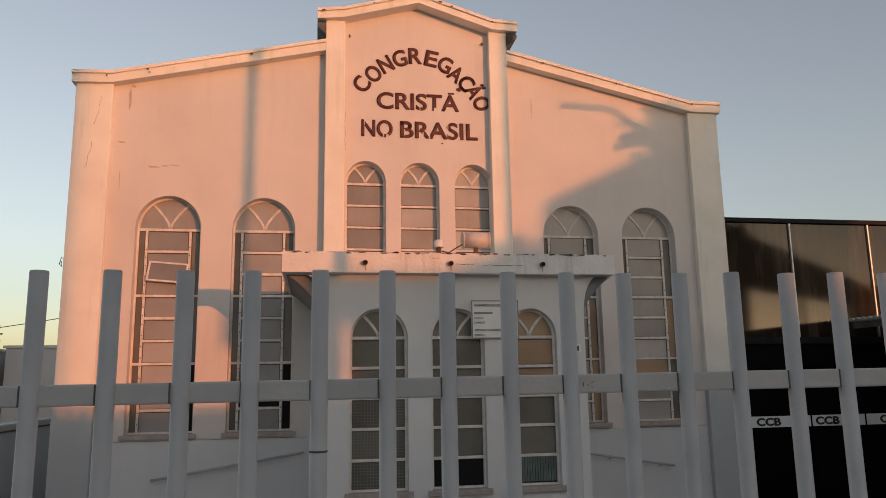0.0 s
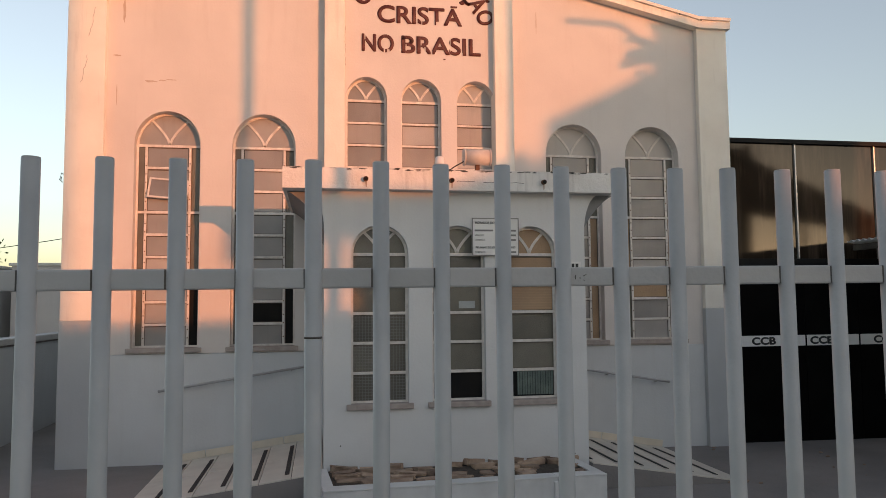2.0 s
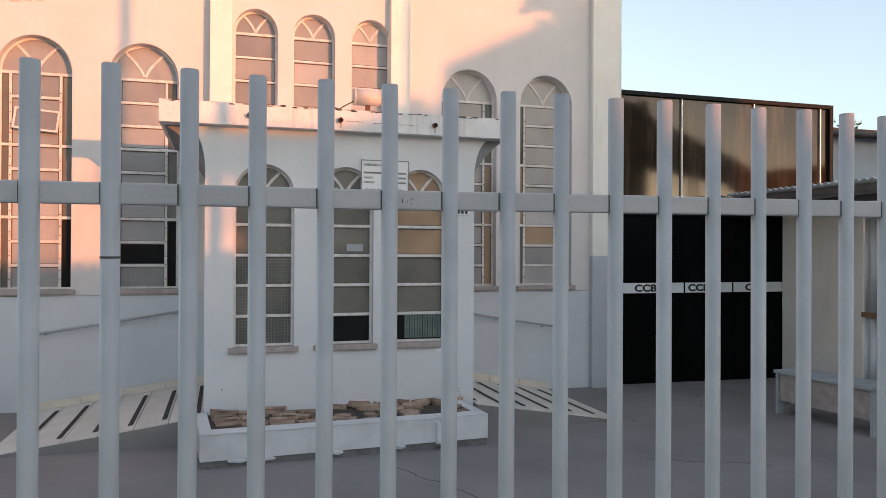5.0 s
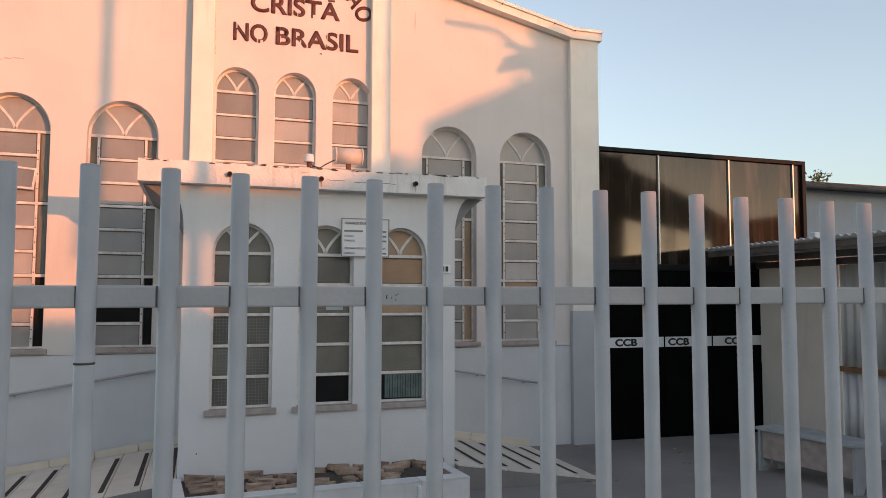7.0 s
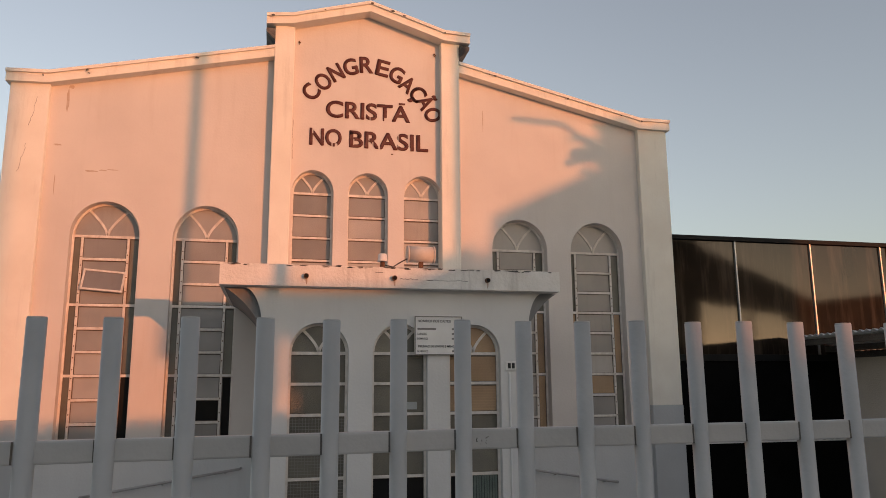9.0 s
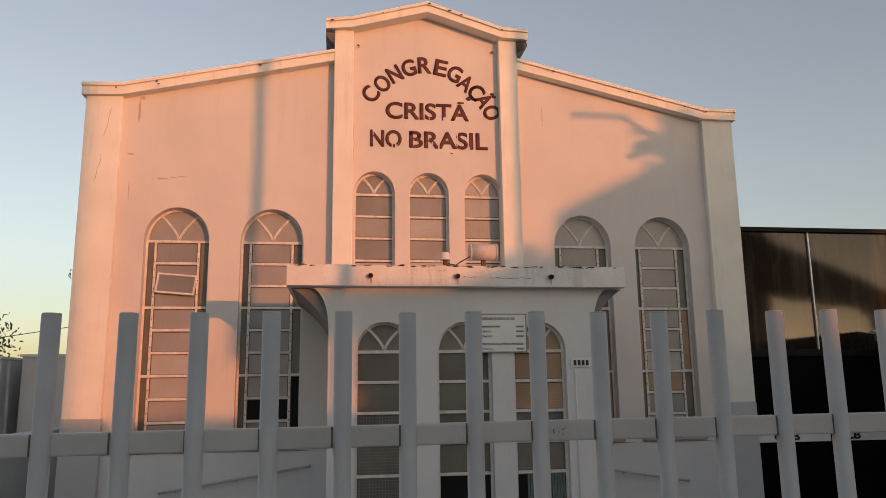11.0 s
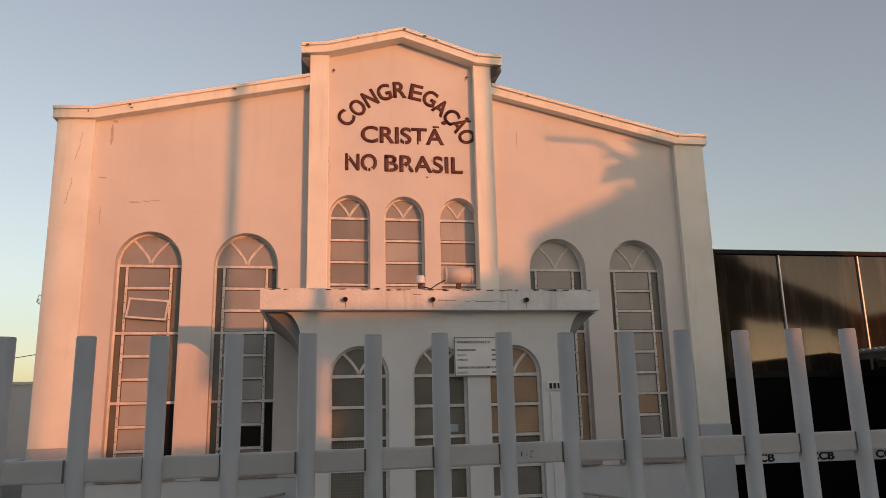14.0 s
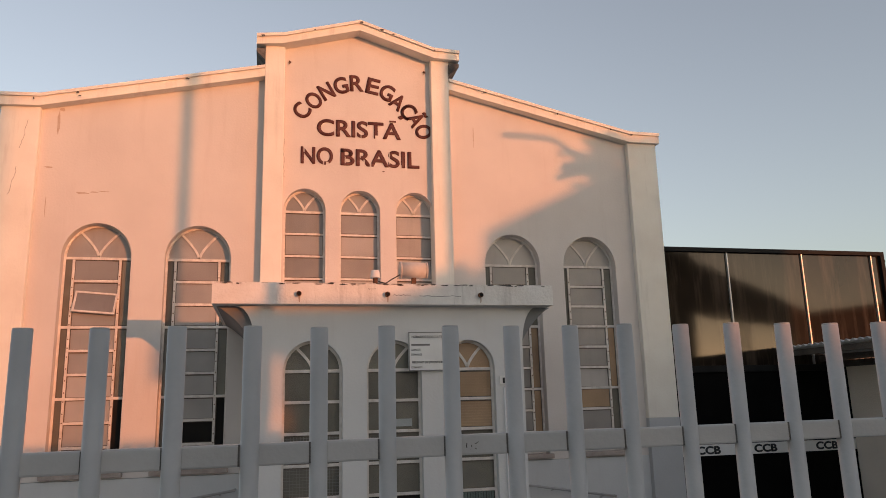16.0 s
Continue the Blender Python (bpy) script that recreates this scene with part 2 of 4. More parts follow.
def plate(outer, holes, y0, y1):
    """An upright slab between y0 and y1 with an outline and openings given as (x, z) points."""
    bm = bmesh.new()
    edges = []
    for loop in [outer, *holes]:
        vs = [bm.verts.new((x, y0, z)) for x, z in loop]
        edges += [bm.edges.new((vs[i], vs[(i + 1) % len(vs)])) for i in range(len(vs))]
    bmesh.ops.triangle_fill(bm, edges=edges, use_beauty=True, normal=(0, -1, 0))
    made = bmesh.ops.extrude_face_region(bm, geom=bm.faces[:])
    bmesh.ops.translate(bm, verts=[v for v in made["geom"] if isinstance(v, bmesh.types.BMVert)], vec=(0, y1 - y0, 0))
    return bm


def arch(x0, x1, z0, zs, top, steps=18):
    """The outline of an arched opening: sill z0, springing zs."""
    c, a = (x0 + x1) / 2, (x1 - x0) / 2
    return [(x0, z0), (x1, z0)] + [(c + a * math.cos(math.pi * k / steps), zs + (top - zs) * math.sin(math.pi * k / steps)) for k in range(steps + 1)]


def text_mesh(name, body, mat, width, height, extrude=0.004, heavy=0.0, bold=0.0, gaps=()):
    """Lettering of the built-in font as a mesh, upright in the xz plane, scaled to a width and a cap height, centred at the foot."""
    cu = bpy.data.curves.new(name, 'FONT')
    cu.body, cu.size, cu.extrude, cu.offset = body, 1.0, 0.0, heavy
    ob = bpy.data.objects.new(name, cu)
    scene.collection.objects.link(ob)
    bpy.context.view_layer.update()
    me = bpy.data.meshes.new_from_object(ob.evaluated_get(bpy.context.evaluated_depsgraph_get()))
    bpy.data.objects.remove(ob)
    bm = bmesh.new()
    bm.from_mesh(me)
    xs = [v.co.x for v in bm.verts]
    sx, sz = width / (max(xs) - min(xs)), height / 0.70
    mid = (max(xs) + min(xs)) / 2
    for v in bm.verts:
        v.co = Vector(((v.co.x - mid) * sx, 0, v.co.y * sz))
    made = bmesh.ops.extrude_face_region(bm, geom=bm.faces[:])
    bmesh.ops.translate(bm, verts=[v for v in made["geom"] if isinstance(v, bmesh.types.BMVert)], vec=(0, -extrude, 0))
    first = bm.faces[:]
    for k, (dx, dz) in enumerate(((1, 0), (-1, 0), (0, 0.7), (0, -0.7)) if bold else ()):
        made = bmesh.ops.duplicate(bm, geom=first)
        bmesh.ops.translate(bm, verts=[v for v in made["geom"] if isinstance(v, bmesh.types.BMVert)], vec=(dx * bold, -0.0003 * (k + 1), dz * bold))
    for x, z0, z1, w in gaps:  # bridges of a stencil, where the paint is missing
        for at, way in (((x - w / 2, 0, 0), (1, 0, 0)), ((x + w / 2, 0, 0), (1, 0, 0)), ((0, 0, z0), (0, 0, 1)), ((0, 0, z1), (0, 0, 1))):
            bmesh.ops.bisect_plane(bm, geom=bm.verts[:] + bm.edges[:] + bm.faces[:], plane_co=at, plane_no=way)
        gone = [f for f in bm.faces if abs(f.calc_center_median().x - x) < w / 2 and z0 < f.calc_center_median().z < z1]
        bmesh.ops.delete(bm, geom=gone, context='FACES')
    return mesh_of(bm, name, mat)


def ground_z(x):
    return -0.0075 * (min(max(x, -6), 9) + 3.6)


# ---- ground ----
bm = bmesh.new()
xs = [-400, -60, -20, -6, -4, -2, 0, 2, 4, 6, 9, 20, 60, 400]
ys = [-400, -60, -20, -10, -6, -2, 2, 8, 30, 400]
grid = [[bm.verts.new((x, y, ground_z(x))) for x in xs] for y in ys]
for j in range(len(ys) - 1):
    for i in range(len(xs) - 1):
        bm.faces.new((grid[j][i], grid[j][i + 1], grid[j + 1][i + 1], grid[j + 1][i]))
ground = new("ground", mesh_of(bm, "ground", concrete))
tagged(ground, "worn brownish grey concrete yard with faint stains", "ground", kind="structure")

random.seed(3)
for x0, y0, x1, y1 in ((0.25, -2.75, 0.75, -3.9), (-1.8, -3.2, -2.2, -3.9), (2.2, -3.0, 3.1, -3.4), (-4.2, -1.2, -3.2, -1.7)):
    pts = []
    for k in range(15):
        x, y = x0 + (x1 - x0) * k / 14 + random.uniform(-0.03, 0.03), y0 + (y1 - y0) * k / 14 + random.uniform(-0.03, 0.03)
        pts.append((x, y, ground_z(x) - 0.002))
    part("crack", tube(pts, 0.005, 5), soil, ground)

random.seed(19)
for n, (cx, cy, spread) in enumerate(((2.75, -1.55, 0.10), (2.6, -1.75, 0.07), (4.1, -0.5, 0.45), (3.9, -1.9, 0.5), (0.2, -3.0, 0.5), (-1.5, -3.2, 0.5), (3.4, -0.2, 0.25))):
    for k in range(6 if spread > 0.2 else 4):
        x, y, r = cx + random.gauss(0, spread), cy + random.gauss(0, spread), random.uniform(0.008, 0.02) * (1.6 if spread < 0.2 else 1)
        bm = bmesh.new()
        bmesh.ops.create_icosphere(bm, subdivisions=1, radius=r, matrix=pose(x, y, ground_z(x) + 0.3 * r) @ Matrix.Diagonal((1.5, 1, 0.6, 1)))
        for v in bm.verts:
            v.co += Vector((random.uniform(-1, 1), random.uniform(-1, 1), random.uniform(-1, 1))) * r * 0.25
        part("pebble", bm, bed_stone, ground)

# ---- church ----
church = thing("church", "white-rendered church front with arched windows and stepped gable", "church")
WINGS = [(-3.17, -2.49), (-2.16, -1.48), (1.39, 2.07), (2.37, 3.05)]
GALLERY = [(-0.93, -0.47), (-0.31, 0.15), (0.33, 0.78)]
PORCH = [(-0.94, -0.43), (-0.22, 0.27), (0.47, 0.95)]
W_SILL, W_SPRING, W_TOP = 1.20, 3.38, 3.74
G_SILL, G_SPRING, G_TOP = 2.93, 3.95, 4.20
P_SILL, P_SPRING, P_TOP = 0.77, 2.09, 2.35


def wing_wall(name, outer, spans):
    return part(name, plate(outer, [arch(a, b, W_SILL, W_SPRING, W_TOP) for a, b in spans], 0.0, 0.25), white_paint, church, "white render with faint cracks and stains")


wing_wall("wing_wall", [(-3.80, 1.14), (-1.06, 1.14), (-1.06, 5.56), (-3.46, 5.03), (-3.80, 5.03)], WINGS[:2])
wing_wall("wing_wall", [(0.87, 1.14), (3.62, 1.14), (3.62, 5.03), (3.31, 5.03), (0.87, 5.56)], WINGS[2:])
part("dado", plate([(-3.80, -0.2), (-1.0, -0.2), (-1.0, 1.136), (-3.80, 1.136)], [], -0.004, 0.25), pale_paint, church, "pale grey lower wall")
part("dado", plate([(1.0, -0.2), (3.62, -0.2), (3.62, 1.136), (1.0, 1.136)], [], -0.004, 0.25), pale_paint, church, "pale grey lower wall")
part("tower_wall", plate([(-1.06, 2.6), (0.87, 2.6), (0.87, 5.85), (0.79, 5.88), (-0.095, 6.12), (-0.97, 5.88), (-1.06, 5.85)],
                         [arch(a, b, G_SILL, G_SPRING, G_TOP) for a, b in GALLERY], -0.03, 0.25), white_paint, church, "white render of the gabled middle bay")
for x0, x1 in ((-1.17, -0.95), (0.76, 0.98)):
    part("tower_pilaster", box(x0, x1, -0.13, 0.25, 2.5, 5.86, 0.008), trim_paint, church)
for x0, x1, zf in ((-3.845, -3.465, 1.50), (3.30, 3.69, 1.56)):
    part("pilaster", box(x0, x1, -0.07, 0.25, zf, 4.97, 0.008), trim_paint, church, "white corner pilaster")
    part("pilaster_base", box(x0 - 0.004, x1 + 0.004, -0.076, 0.25, -0.2, zf, 0.006), grey_paint, church, "grey-painted foot of the pilaster")


def cornice(name, line, y0, drop, lift=0.035):
    """A band below a line of (x, z) points, with a thin drip edge on top."""
    band = plate(line + [(x, z - drop) for x, z in line[::-1]], [], y0, 0.25)
    ob = part(name, band, trim_paint, church)
    part("drip_edge", plate([(x, z + lift) for x, z in line] + [(x, z) for x, z in line[::-1]], [], y0 - 0.025, 0.27), trim_paint, ob)
    return ob


cornice("cornice", [(-3.88, 5.05), (-3.46, 5.065), (-1.171, 5.58)], -0.12, 0.095)
cornice("cornice", [(0.981, 5.58), (3.31, 5.05), (3.72, 5.05)], -0.12, 0.095)
cornice("tower_cornice", [(-1.27, 5.92), (-0.97, 5.955), (-0.095, 6.20), (0.79, 5.925), (1.10, 5.915)], -0.20, 0.085)
# A black wedge stands for the shaded hollow at each cornice end.
for x0, x1 in ((-1.27, -1.17), (0.98, 1.10)):
    s = -1 if x0 < 0 else 1
    foot, tip = (x1, x0) if s < 0 else (x0, x1)
    pts = [(foot, 5.66), (foot, 5.80), (tip, 5.80), (tip, 5.76), (foot + s * 0.04, 5.70)]
    part("cornice_bracket", plate(pts, [], -0.17, 0.2), mould_and_shade, church, "black wedge for the shaded hollow under the cornice end")

# body of the building behind the front
part("side_wall", box(-3.80, -3.60, 0.25, 12, -0.2, 4.9), white_paint, church)
part("side_wall", box(3.42, 3.62, 0.25, 12, -0.2, 4.9), white_paint, church)
part("back_wall", box(-3.60, 3.42, 11.8, 12, -0.2, 4.9), white_paint, church)
part("inner_floor", box(-3.6, 3.42, 0.25, 11.8, -0.1, 0.05), mortar, church)
bm = plate([(-3.95, 4.86), (-0.09, 5.35), (3.75, 4.86), (3.75, 4.95), (-0.09, 5.46), (-3.95, 4.95)], [], 0.26, 12.1)
part("roof", bm, roof_tile, church)


def strip(points, w, y0, y1):
    """A flat bar of width w along (x, z) points."""
    up, lo = [], []
    for i, (x, z) in enumerate(points):
        a, b = points[max(i - 1, 0)], points[min(i + 1, len(points) - 1)]
        d = Vector((b[0] - a[0], b[1] - a[1])).normalized()
        up.append((x - d.y * w / 2, z + d.x * w / 2))
        lo.append((x + d.y * w / 2, z - d.x * w / 2))
    return plate(up + lo[::-1], [], y0, y1)


def bar(x0, x1, z0, z1, y, parent, name="glazing_bar"):
    return part(name, box(x0, x1, y - 0.016, y + 0.016, z0, z1, 0.003), frame_paint, parent)


def window(x0, x1, z0, zs, top, y, fan=True):
    """The arched outer frame as a part of the church, with fan bars under the arch."""
    f = 0.022
    ring = plate(arch(x0, x1, z0, zs, top), [arch(x0 + f, x1 - f, z0 + f, zs, top - f)], y - 0.02, y + 0.02)
    win = part("window", ring, frame_paint, church, "arched steel window with peeling white frame")
    c, a, h = (x0 + x1) / 2, (x1 - x0) / 2, top - zs
    for s in (-1, 1):
        curve = [(c + s * a * 0.60 * (k / 6) ** 1.25, zs + h * (0.04 + 0.78 * (k / 6) ** 0.85)) for k in range(7)]
        part("fan_bar", strip(curve, 0.024, y - 0.014, y + 0.014), frame_paint, win)
    bar(x0 + 0.004, x1 - 0.004, zs - 0.014, zs + 0.014, y - 0.002, win, "transom")
    return win


def pane(x0, x1, z0, z1, y, mat, win, tilt=0.0):
    ob = part("pane", box(-(x1 - x0) / 2, (x1 - x0) / 2, -0.003, 0.003, -(z1 - z0) / 2, (z1 - z0) / 2), mat, win)
    ob.matrix_local = pose((x0 + x1) / 2, y, (z0 + z1) / 2, random.uniform(-1.2, 1.2) + tilt, 0, random.uniform(-0.8, 0.8))
    l, r, d, u = (random.uniform(0.005, 0.011), random.uniform(0.004, 0.009), random.uniform(0.006, 0.012), random.uniform(0.008, 0.015))
    part("putty", plate([(x0, z0), (x1, z0), (x1, z1), (x0, z1)], [[(x0 + l, z0 + d), (x1 - r, z0 + d), (x1 - r, z1 - u), (x0 + l, z1 - u)]], y - 0.009, y - 0.004), old_putty, win, "dark crumbling putty")
    return ob


def arch_pane(x0, x1, zs, top, y, mat, win):
    part("arch_pane", plate(arch(x0 + 0.02, x1 - 0.02, zs + 0.012, zs + 0.013, top - 0.02), [], y - 0.003, y + 0.003), mat, win)


def sill(x0, x1, z, y0, y1, win):
    part("sill", box(x0 - 0.04, x1 + 0.04, y0, y1, z - 0.05, z, 0.008), sill_stone, win)


# wing windows: a ladder of panes between two uprights, narrow lights at the sides
for w, (a, b) in enumerate(WINGS):
    y = 0.13
    win = window(a, b, W_SILL, W_SPRING, W_TOP, y)
    sill(a, b, W_SILL + 0.003, -0.045, 0.24, win)
    arch_pane(a, b, W_SPRING, W_TOP, y, wing_glass, win)
    u0, u1 = a + 0.10, b - 0.125
    for u in (u0, u1):
        bar(u - 0.013, u + 0.013, W_SILL + 0.02, W_SPRING - 0.015, y - 0.004, win, "upright")
    random.seed(60 + w)
    for u in (u0, u1):
        bm = bmesh.new()
        z = W_SILL + 0.1
        while z < W_SPRING - 0.08:
            box(u - 0.006, u + 0.006, y - 0.022, y - 0.0175, z - 0.006, z + 0.006, 0.002, bm)
            z += random.choice((0.09, 0.12, 0.15))
        tagged(part("hinge_rivet", bm, rust, win, "rusty hinge rivets"), kind="stuff")
    rows = [W_SPRING - 0.0 - (W_SPRING - W_SILL) * k / 9 for k in range(10)]
    for k in range(1, 9):
        full = k in (3, 6)
        bar(a + 0.02 if full else u0 + 0.013, b - 0.02 if full else u1 - 0.013, rows[k] - 0.014, rows[k] + 0.014, y - 0.006, win)
    for k in range(9):
        gone = w == 1 and k == 7
        pane(u0 + 0.012, u1 - 0.012, rows[k + 1] + 0.01, rows[k] - 0.01, y, dark_void if gone else amber_glow_glass if w == 3 and k == 6 else wing_glass, win)
    for k in range(3):
        for s0, s1 in ((a + 0.02, u0 - 0.012), (u1 + 0.012, b - 0.02)):
            void = k == 2 and (w < 2) and s0 > u0
            # Amber side panes have the sunset's reflection put into their colour.
            pane(s0, s1, rows[3 * k + 3] + 0.01, rows[3 * k] - 0.01, y, dark_void if void else amber_glow_glass if (w == 2 and k > 0 and s0 > u0) or (w == 3 and k == 1) else porch_glass, win)
    if w == 0:
        hop = part("hopper_frame", plate([(u0 + 0.02, -0.115), (u1 - 0.02, -0.115), (u1 - 0.02, 0.115), (u0 + 0.02, 0.115)],
                                         [[(u0 + 0.04, -0.095), (u1 - 0.04, -0.095), (u1 - 0.04, 0.095), (u0 + 0.04, 0.095)]], -0.012, 0.012), frame_paint, win, "skewed open hopper pane")
        hop.matrix_local = pose(0, y - 0.035, (rows[2] + rows[3]) / 2 - 0.09, -14, 4.5, 0)
        ob = part("hopper_pane", box(u0 + 0.04, u1 - 0.04, -0.003, 0.003, -0.095, 0.095), wing_glass, hop)

for a, b in GALLERY:
    y = 0.09
    win = window(a, b, G_SILL, G_SPRING, G_TOP, y)
    arch_pane(a, b, G_SPRING, G_TOP, y, wing_glass, win)
    rows = [G_SPRING, 3.695, 3.44, 3.185, G_SILL]
    for k in range(4):
        if k:
            bar(a + 0.02, b - 0.02, rows[k] - 0.012, rows[k] + 0.012, y - 0.005, win)
        pane(a + 0.018, b - 0.018, rows[k + 1] + 0.01, rows[k] - 0.01, y, wing_glass, win)

# porch
part("porch_wall", plate([(-1.175, -0.2), (1.225, -0.2), (1.225, 2.66), (-1.175, 2.66)],
                         [arch(a, b, P_SILL, P_SPRING, P_TOP) for a, b in PORCH], -1.645, -1.47), porch_paint, church, "pale render of the projecting porch")
for x0, x1 in ((-1.175, -1.0), (1.05, 1.225)):
    part("porch_side_wall", box(x0, x1, -1.47, 0.0, -0.2, 2.66), porch_paint, church)
part("porch_inner_wall", box(-1.0, 1.05, -0.3, -0.2, -0.1, 2.65), plaster, church)
slab = plate([(0.031, 2.655), (1.76, 2.655), (1.76, 2.84), (1.63, 2.815), (0.031, 2.685)], [], -1.535, 1.505)
bmesh.ops.rotate(slab, verts=slab.verts, cent=(0, 0, 0), matrix=Matrix.Rotation(radians(-90), 3, 'Z'))
part("canopy", slab, fascia_paint, church, "white concrete canopy with mouldy streaked edge")
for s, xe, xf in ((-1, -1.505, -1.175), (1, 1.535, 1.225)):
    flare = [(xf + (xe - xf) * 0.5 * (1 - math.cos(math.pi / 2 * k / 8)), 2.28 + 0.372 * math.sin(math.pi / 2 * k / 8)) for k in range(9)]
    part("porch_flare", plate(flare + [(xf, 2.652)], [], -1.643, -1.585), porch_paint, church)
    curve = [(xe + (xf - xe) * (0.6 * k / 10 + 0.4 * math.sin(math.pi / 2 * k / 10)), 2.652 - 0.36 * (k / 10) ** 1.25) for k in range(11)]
    # The cove's grey carries the canopy's shade.
    part("canopy_cove", plate(curve + [(xf, 2.652)], [], -1.583, -0.005), cove_shade_grey, church, "grey cove under the canopy end, darkened for its shade")
for x in (-0.818, -0.052, 0.802):
    p = part("drain_pipe", tube([(x, -1.70, 2.745), (x, -1.80, 2.74)], 0.022, 14), rust, church, "short dark drain spout")
    part("bore", tube([(x, -1.79, 2.74), (x, -1.804, 2.739)], 0.016, 12), dark_void, p)

random.seed(8)
for x0, x1, z in ((0.0, 0.16, 2.738), (0.24, 0.62, 2.732), (-0.22, -0.15, 2.79)):
    pts = [(x0 + (x1 - x0) * k / 10, -1.7605, z + random.uniform(-0.004, 0.004)) for k in range(11)]
    part("crack", tube(pts, 0.002, 5), mould_and_shade, church)

for w, (a, b) in enumerate(PORCH):
    y = -1.56
    win = window(a, b, P_SILL, P_SPRING, P_TOP, y)
    sill(a, b, P_SILL + 0.003, -1.68, -1.48, win)
    arch_pane(a, b, P_SPRING, P_TOP, y, (porch_glass, porch_glass, amber_glow_glass)[w], win)
    rows = [P_SPRING - (P_SPRING - P_SILL) * k / 5 for k in range(6)]
    for k in range(5):
        if k:
            bar(a + 0.02, b - 0.02, rows[k] - 0.013, rows[k] + 0.013, y - 0.005, win)
        glass = porch_glass
        if w == 2:
            glass = (amber_glow_glass, amber_glow_glass, porch_glass, porch_glass, dark_void)[k]
        if w == 1 and k == 4:
            glass = dark_void
        pane(a + 0.018, b - 0.018, rows[k + 1] + 0.01, rows[k] - 0.01, y, glass, win)
        if w == 0 and k >= 2:
            bm = bmesh.new()
            n = 17
            for i in range(1, n):
                x = a + 0.02 + (b - a - 0.04) * i / n
                box(x - 0.0013, x + 0.0013, y - 0.0075, y - 0.0035, rows[k + 1] + 0.014, rows[k] - 0.014, 0, bm)
            for i in range(1, 9):
                z = rows[k + 1] + 0.012 + (rows[k] - rows[k + 1] - 0.024) * i / 9
                box(a + 0.02, b - 0.02, y - 0.0075, y - 0.0035, z - 0.0013, z + 0.0013, 0, bm)
            tagged(part("wire_grid", bm, grey_ink, win, "fine wire grid in the glass"), kind="stuff")
        if w == 2 and k in (0, 1):
            bm = bmesh.new()
            for i in range(1, 10):
                z = rows[k + 1] + 0.012 + (rows[k] - rows[k + 1] - 0.024) * i / 10
                box(a + 0.02, b - 0.02, y - 0.008, y - 0.0035, z - 0.004, z + 0.003, 0, bm)
            tagged(part("rib", bm, amber_glow_glass, win, "horizontal ribs of the glass"), kind="stuff")
        if w == 2 and k == 4:
            bm = bmesh.new()
            for i in range(14):
                x = a + 0.12 + (b - a - 0.16) * i / 13
                box(x - 0.010, x + 0.010, y - 0.010, y - 0.004, rows[k + 1] + 0.035, rows[k] - 0.012, 0, bm)
            tagged(part("rib", bm, green_glass, win, "upright ribs of green glass"), kind="stuff")

# lettering on the middle bay
word = "CONGREGAÇÃO"
turns = (-58, -44, -30, -16.5, -3, 11, 24, 36.5, 49, 59, 71.5)
rise = (0.70, 0.68, 0.692, 0.704, 0.714, 0.705, 0.69, 0.662, 0.664, 0.682, 0.702)
for ch, turn, r in zip(word, turns, rise):
    ang = radians(turn)
    me = text_mesh("letter", ch, letter_paint, {"C": 0.155, "Ç": 0.155, "O": 0.165, "G": 0.16, "Ã": 0.145}.get(ch, 0.15), 0.195, 0.006, 0.012, 0.0048)
    ob = piece("letter", me, church)
    ob.matrix_local = pose(-0.078 + r * math.sin(ang), -0.031, 4.706 + r * math.cos(ang), 0, turn, 0)
    if turn == turns[0]:
        tagged(ob, "dark red painted letter")
WORDS = (("CRISTA", -0.088, 4.845, 0.97, ((-0.285, 0.09, 0.22, 0.011), (0.02, -0.02, 0.07, 0.012), (0.21, -0.02, 0.035, 0.05))),
         ("NO", -0.573, 4.50, 0.355, ((-0.145, 0.13, 0.22, 0.014), (0.075, -0.02, 0.09, 0.016), (0.12, -0.02, 0.03, 0.03))),
         ("BRASIL", 0.157, 4.50, 0.915, ((-0.408, 0.02, 0.10, 0.012), (-0.19, -0.02, 0.075, 0.018), (-0.235, 0.09, 0.15, 0.012), (-0.115, -0.02, 0.04, 0.02), (0.105, 0.03, 0.22, 0.013), (0.235, -0.02, 0.03, 0.03))))
for body, x, z, width, gaps in WORDS:
    piece("lettering", text_mesh("lettering", body, letter_paint, width, 0.195, 0.006, 0.012, 0.0048, gaps), church, x, -0.031, z)
part("tilde", box(0.268, 0.345, -0.038, -0.031, 5.052, 5.074, 0.002), letter_paint, church)
part("paint_spot", box(0.18, 0.205, -0.036, -0.031, 4.435, 4.447, 0.002), letter_paint, church)

# cracks in the render
random.seed(4)
for x, z0, z1, y in ((-3.57, 4.82, 4.50, -0.0715), (-3.64, 4.30, 4.0, -0.0715), (-0.94, 4.78, 4.32, -0.0305)):
    pts = [(x + random.uniform(-0.008, 0.008) - 0.06 * k / 12 * (y < -0.05), y, z0 + (z1 - z0) * k / 12) for k in range(13)]
    part("crack", tube(pts, 0.0022, 5), sill_stone, church)

def blotch(x, z, y, w, h, mat, n=16):
    """A thin ragged patch of dirt on an upright face."""
    ring = []
    for k in range(n):
        a, r = 2 * math.pi * k / n, random.uniform(0.6, 1.0)
        ring.append((x + w / 2 * r * math.cos(a), z + h / 2 * r * math.sin(a)))
    return part("stain", plate(ring, [], y - 0.0016, y + 0.001), mat, church)


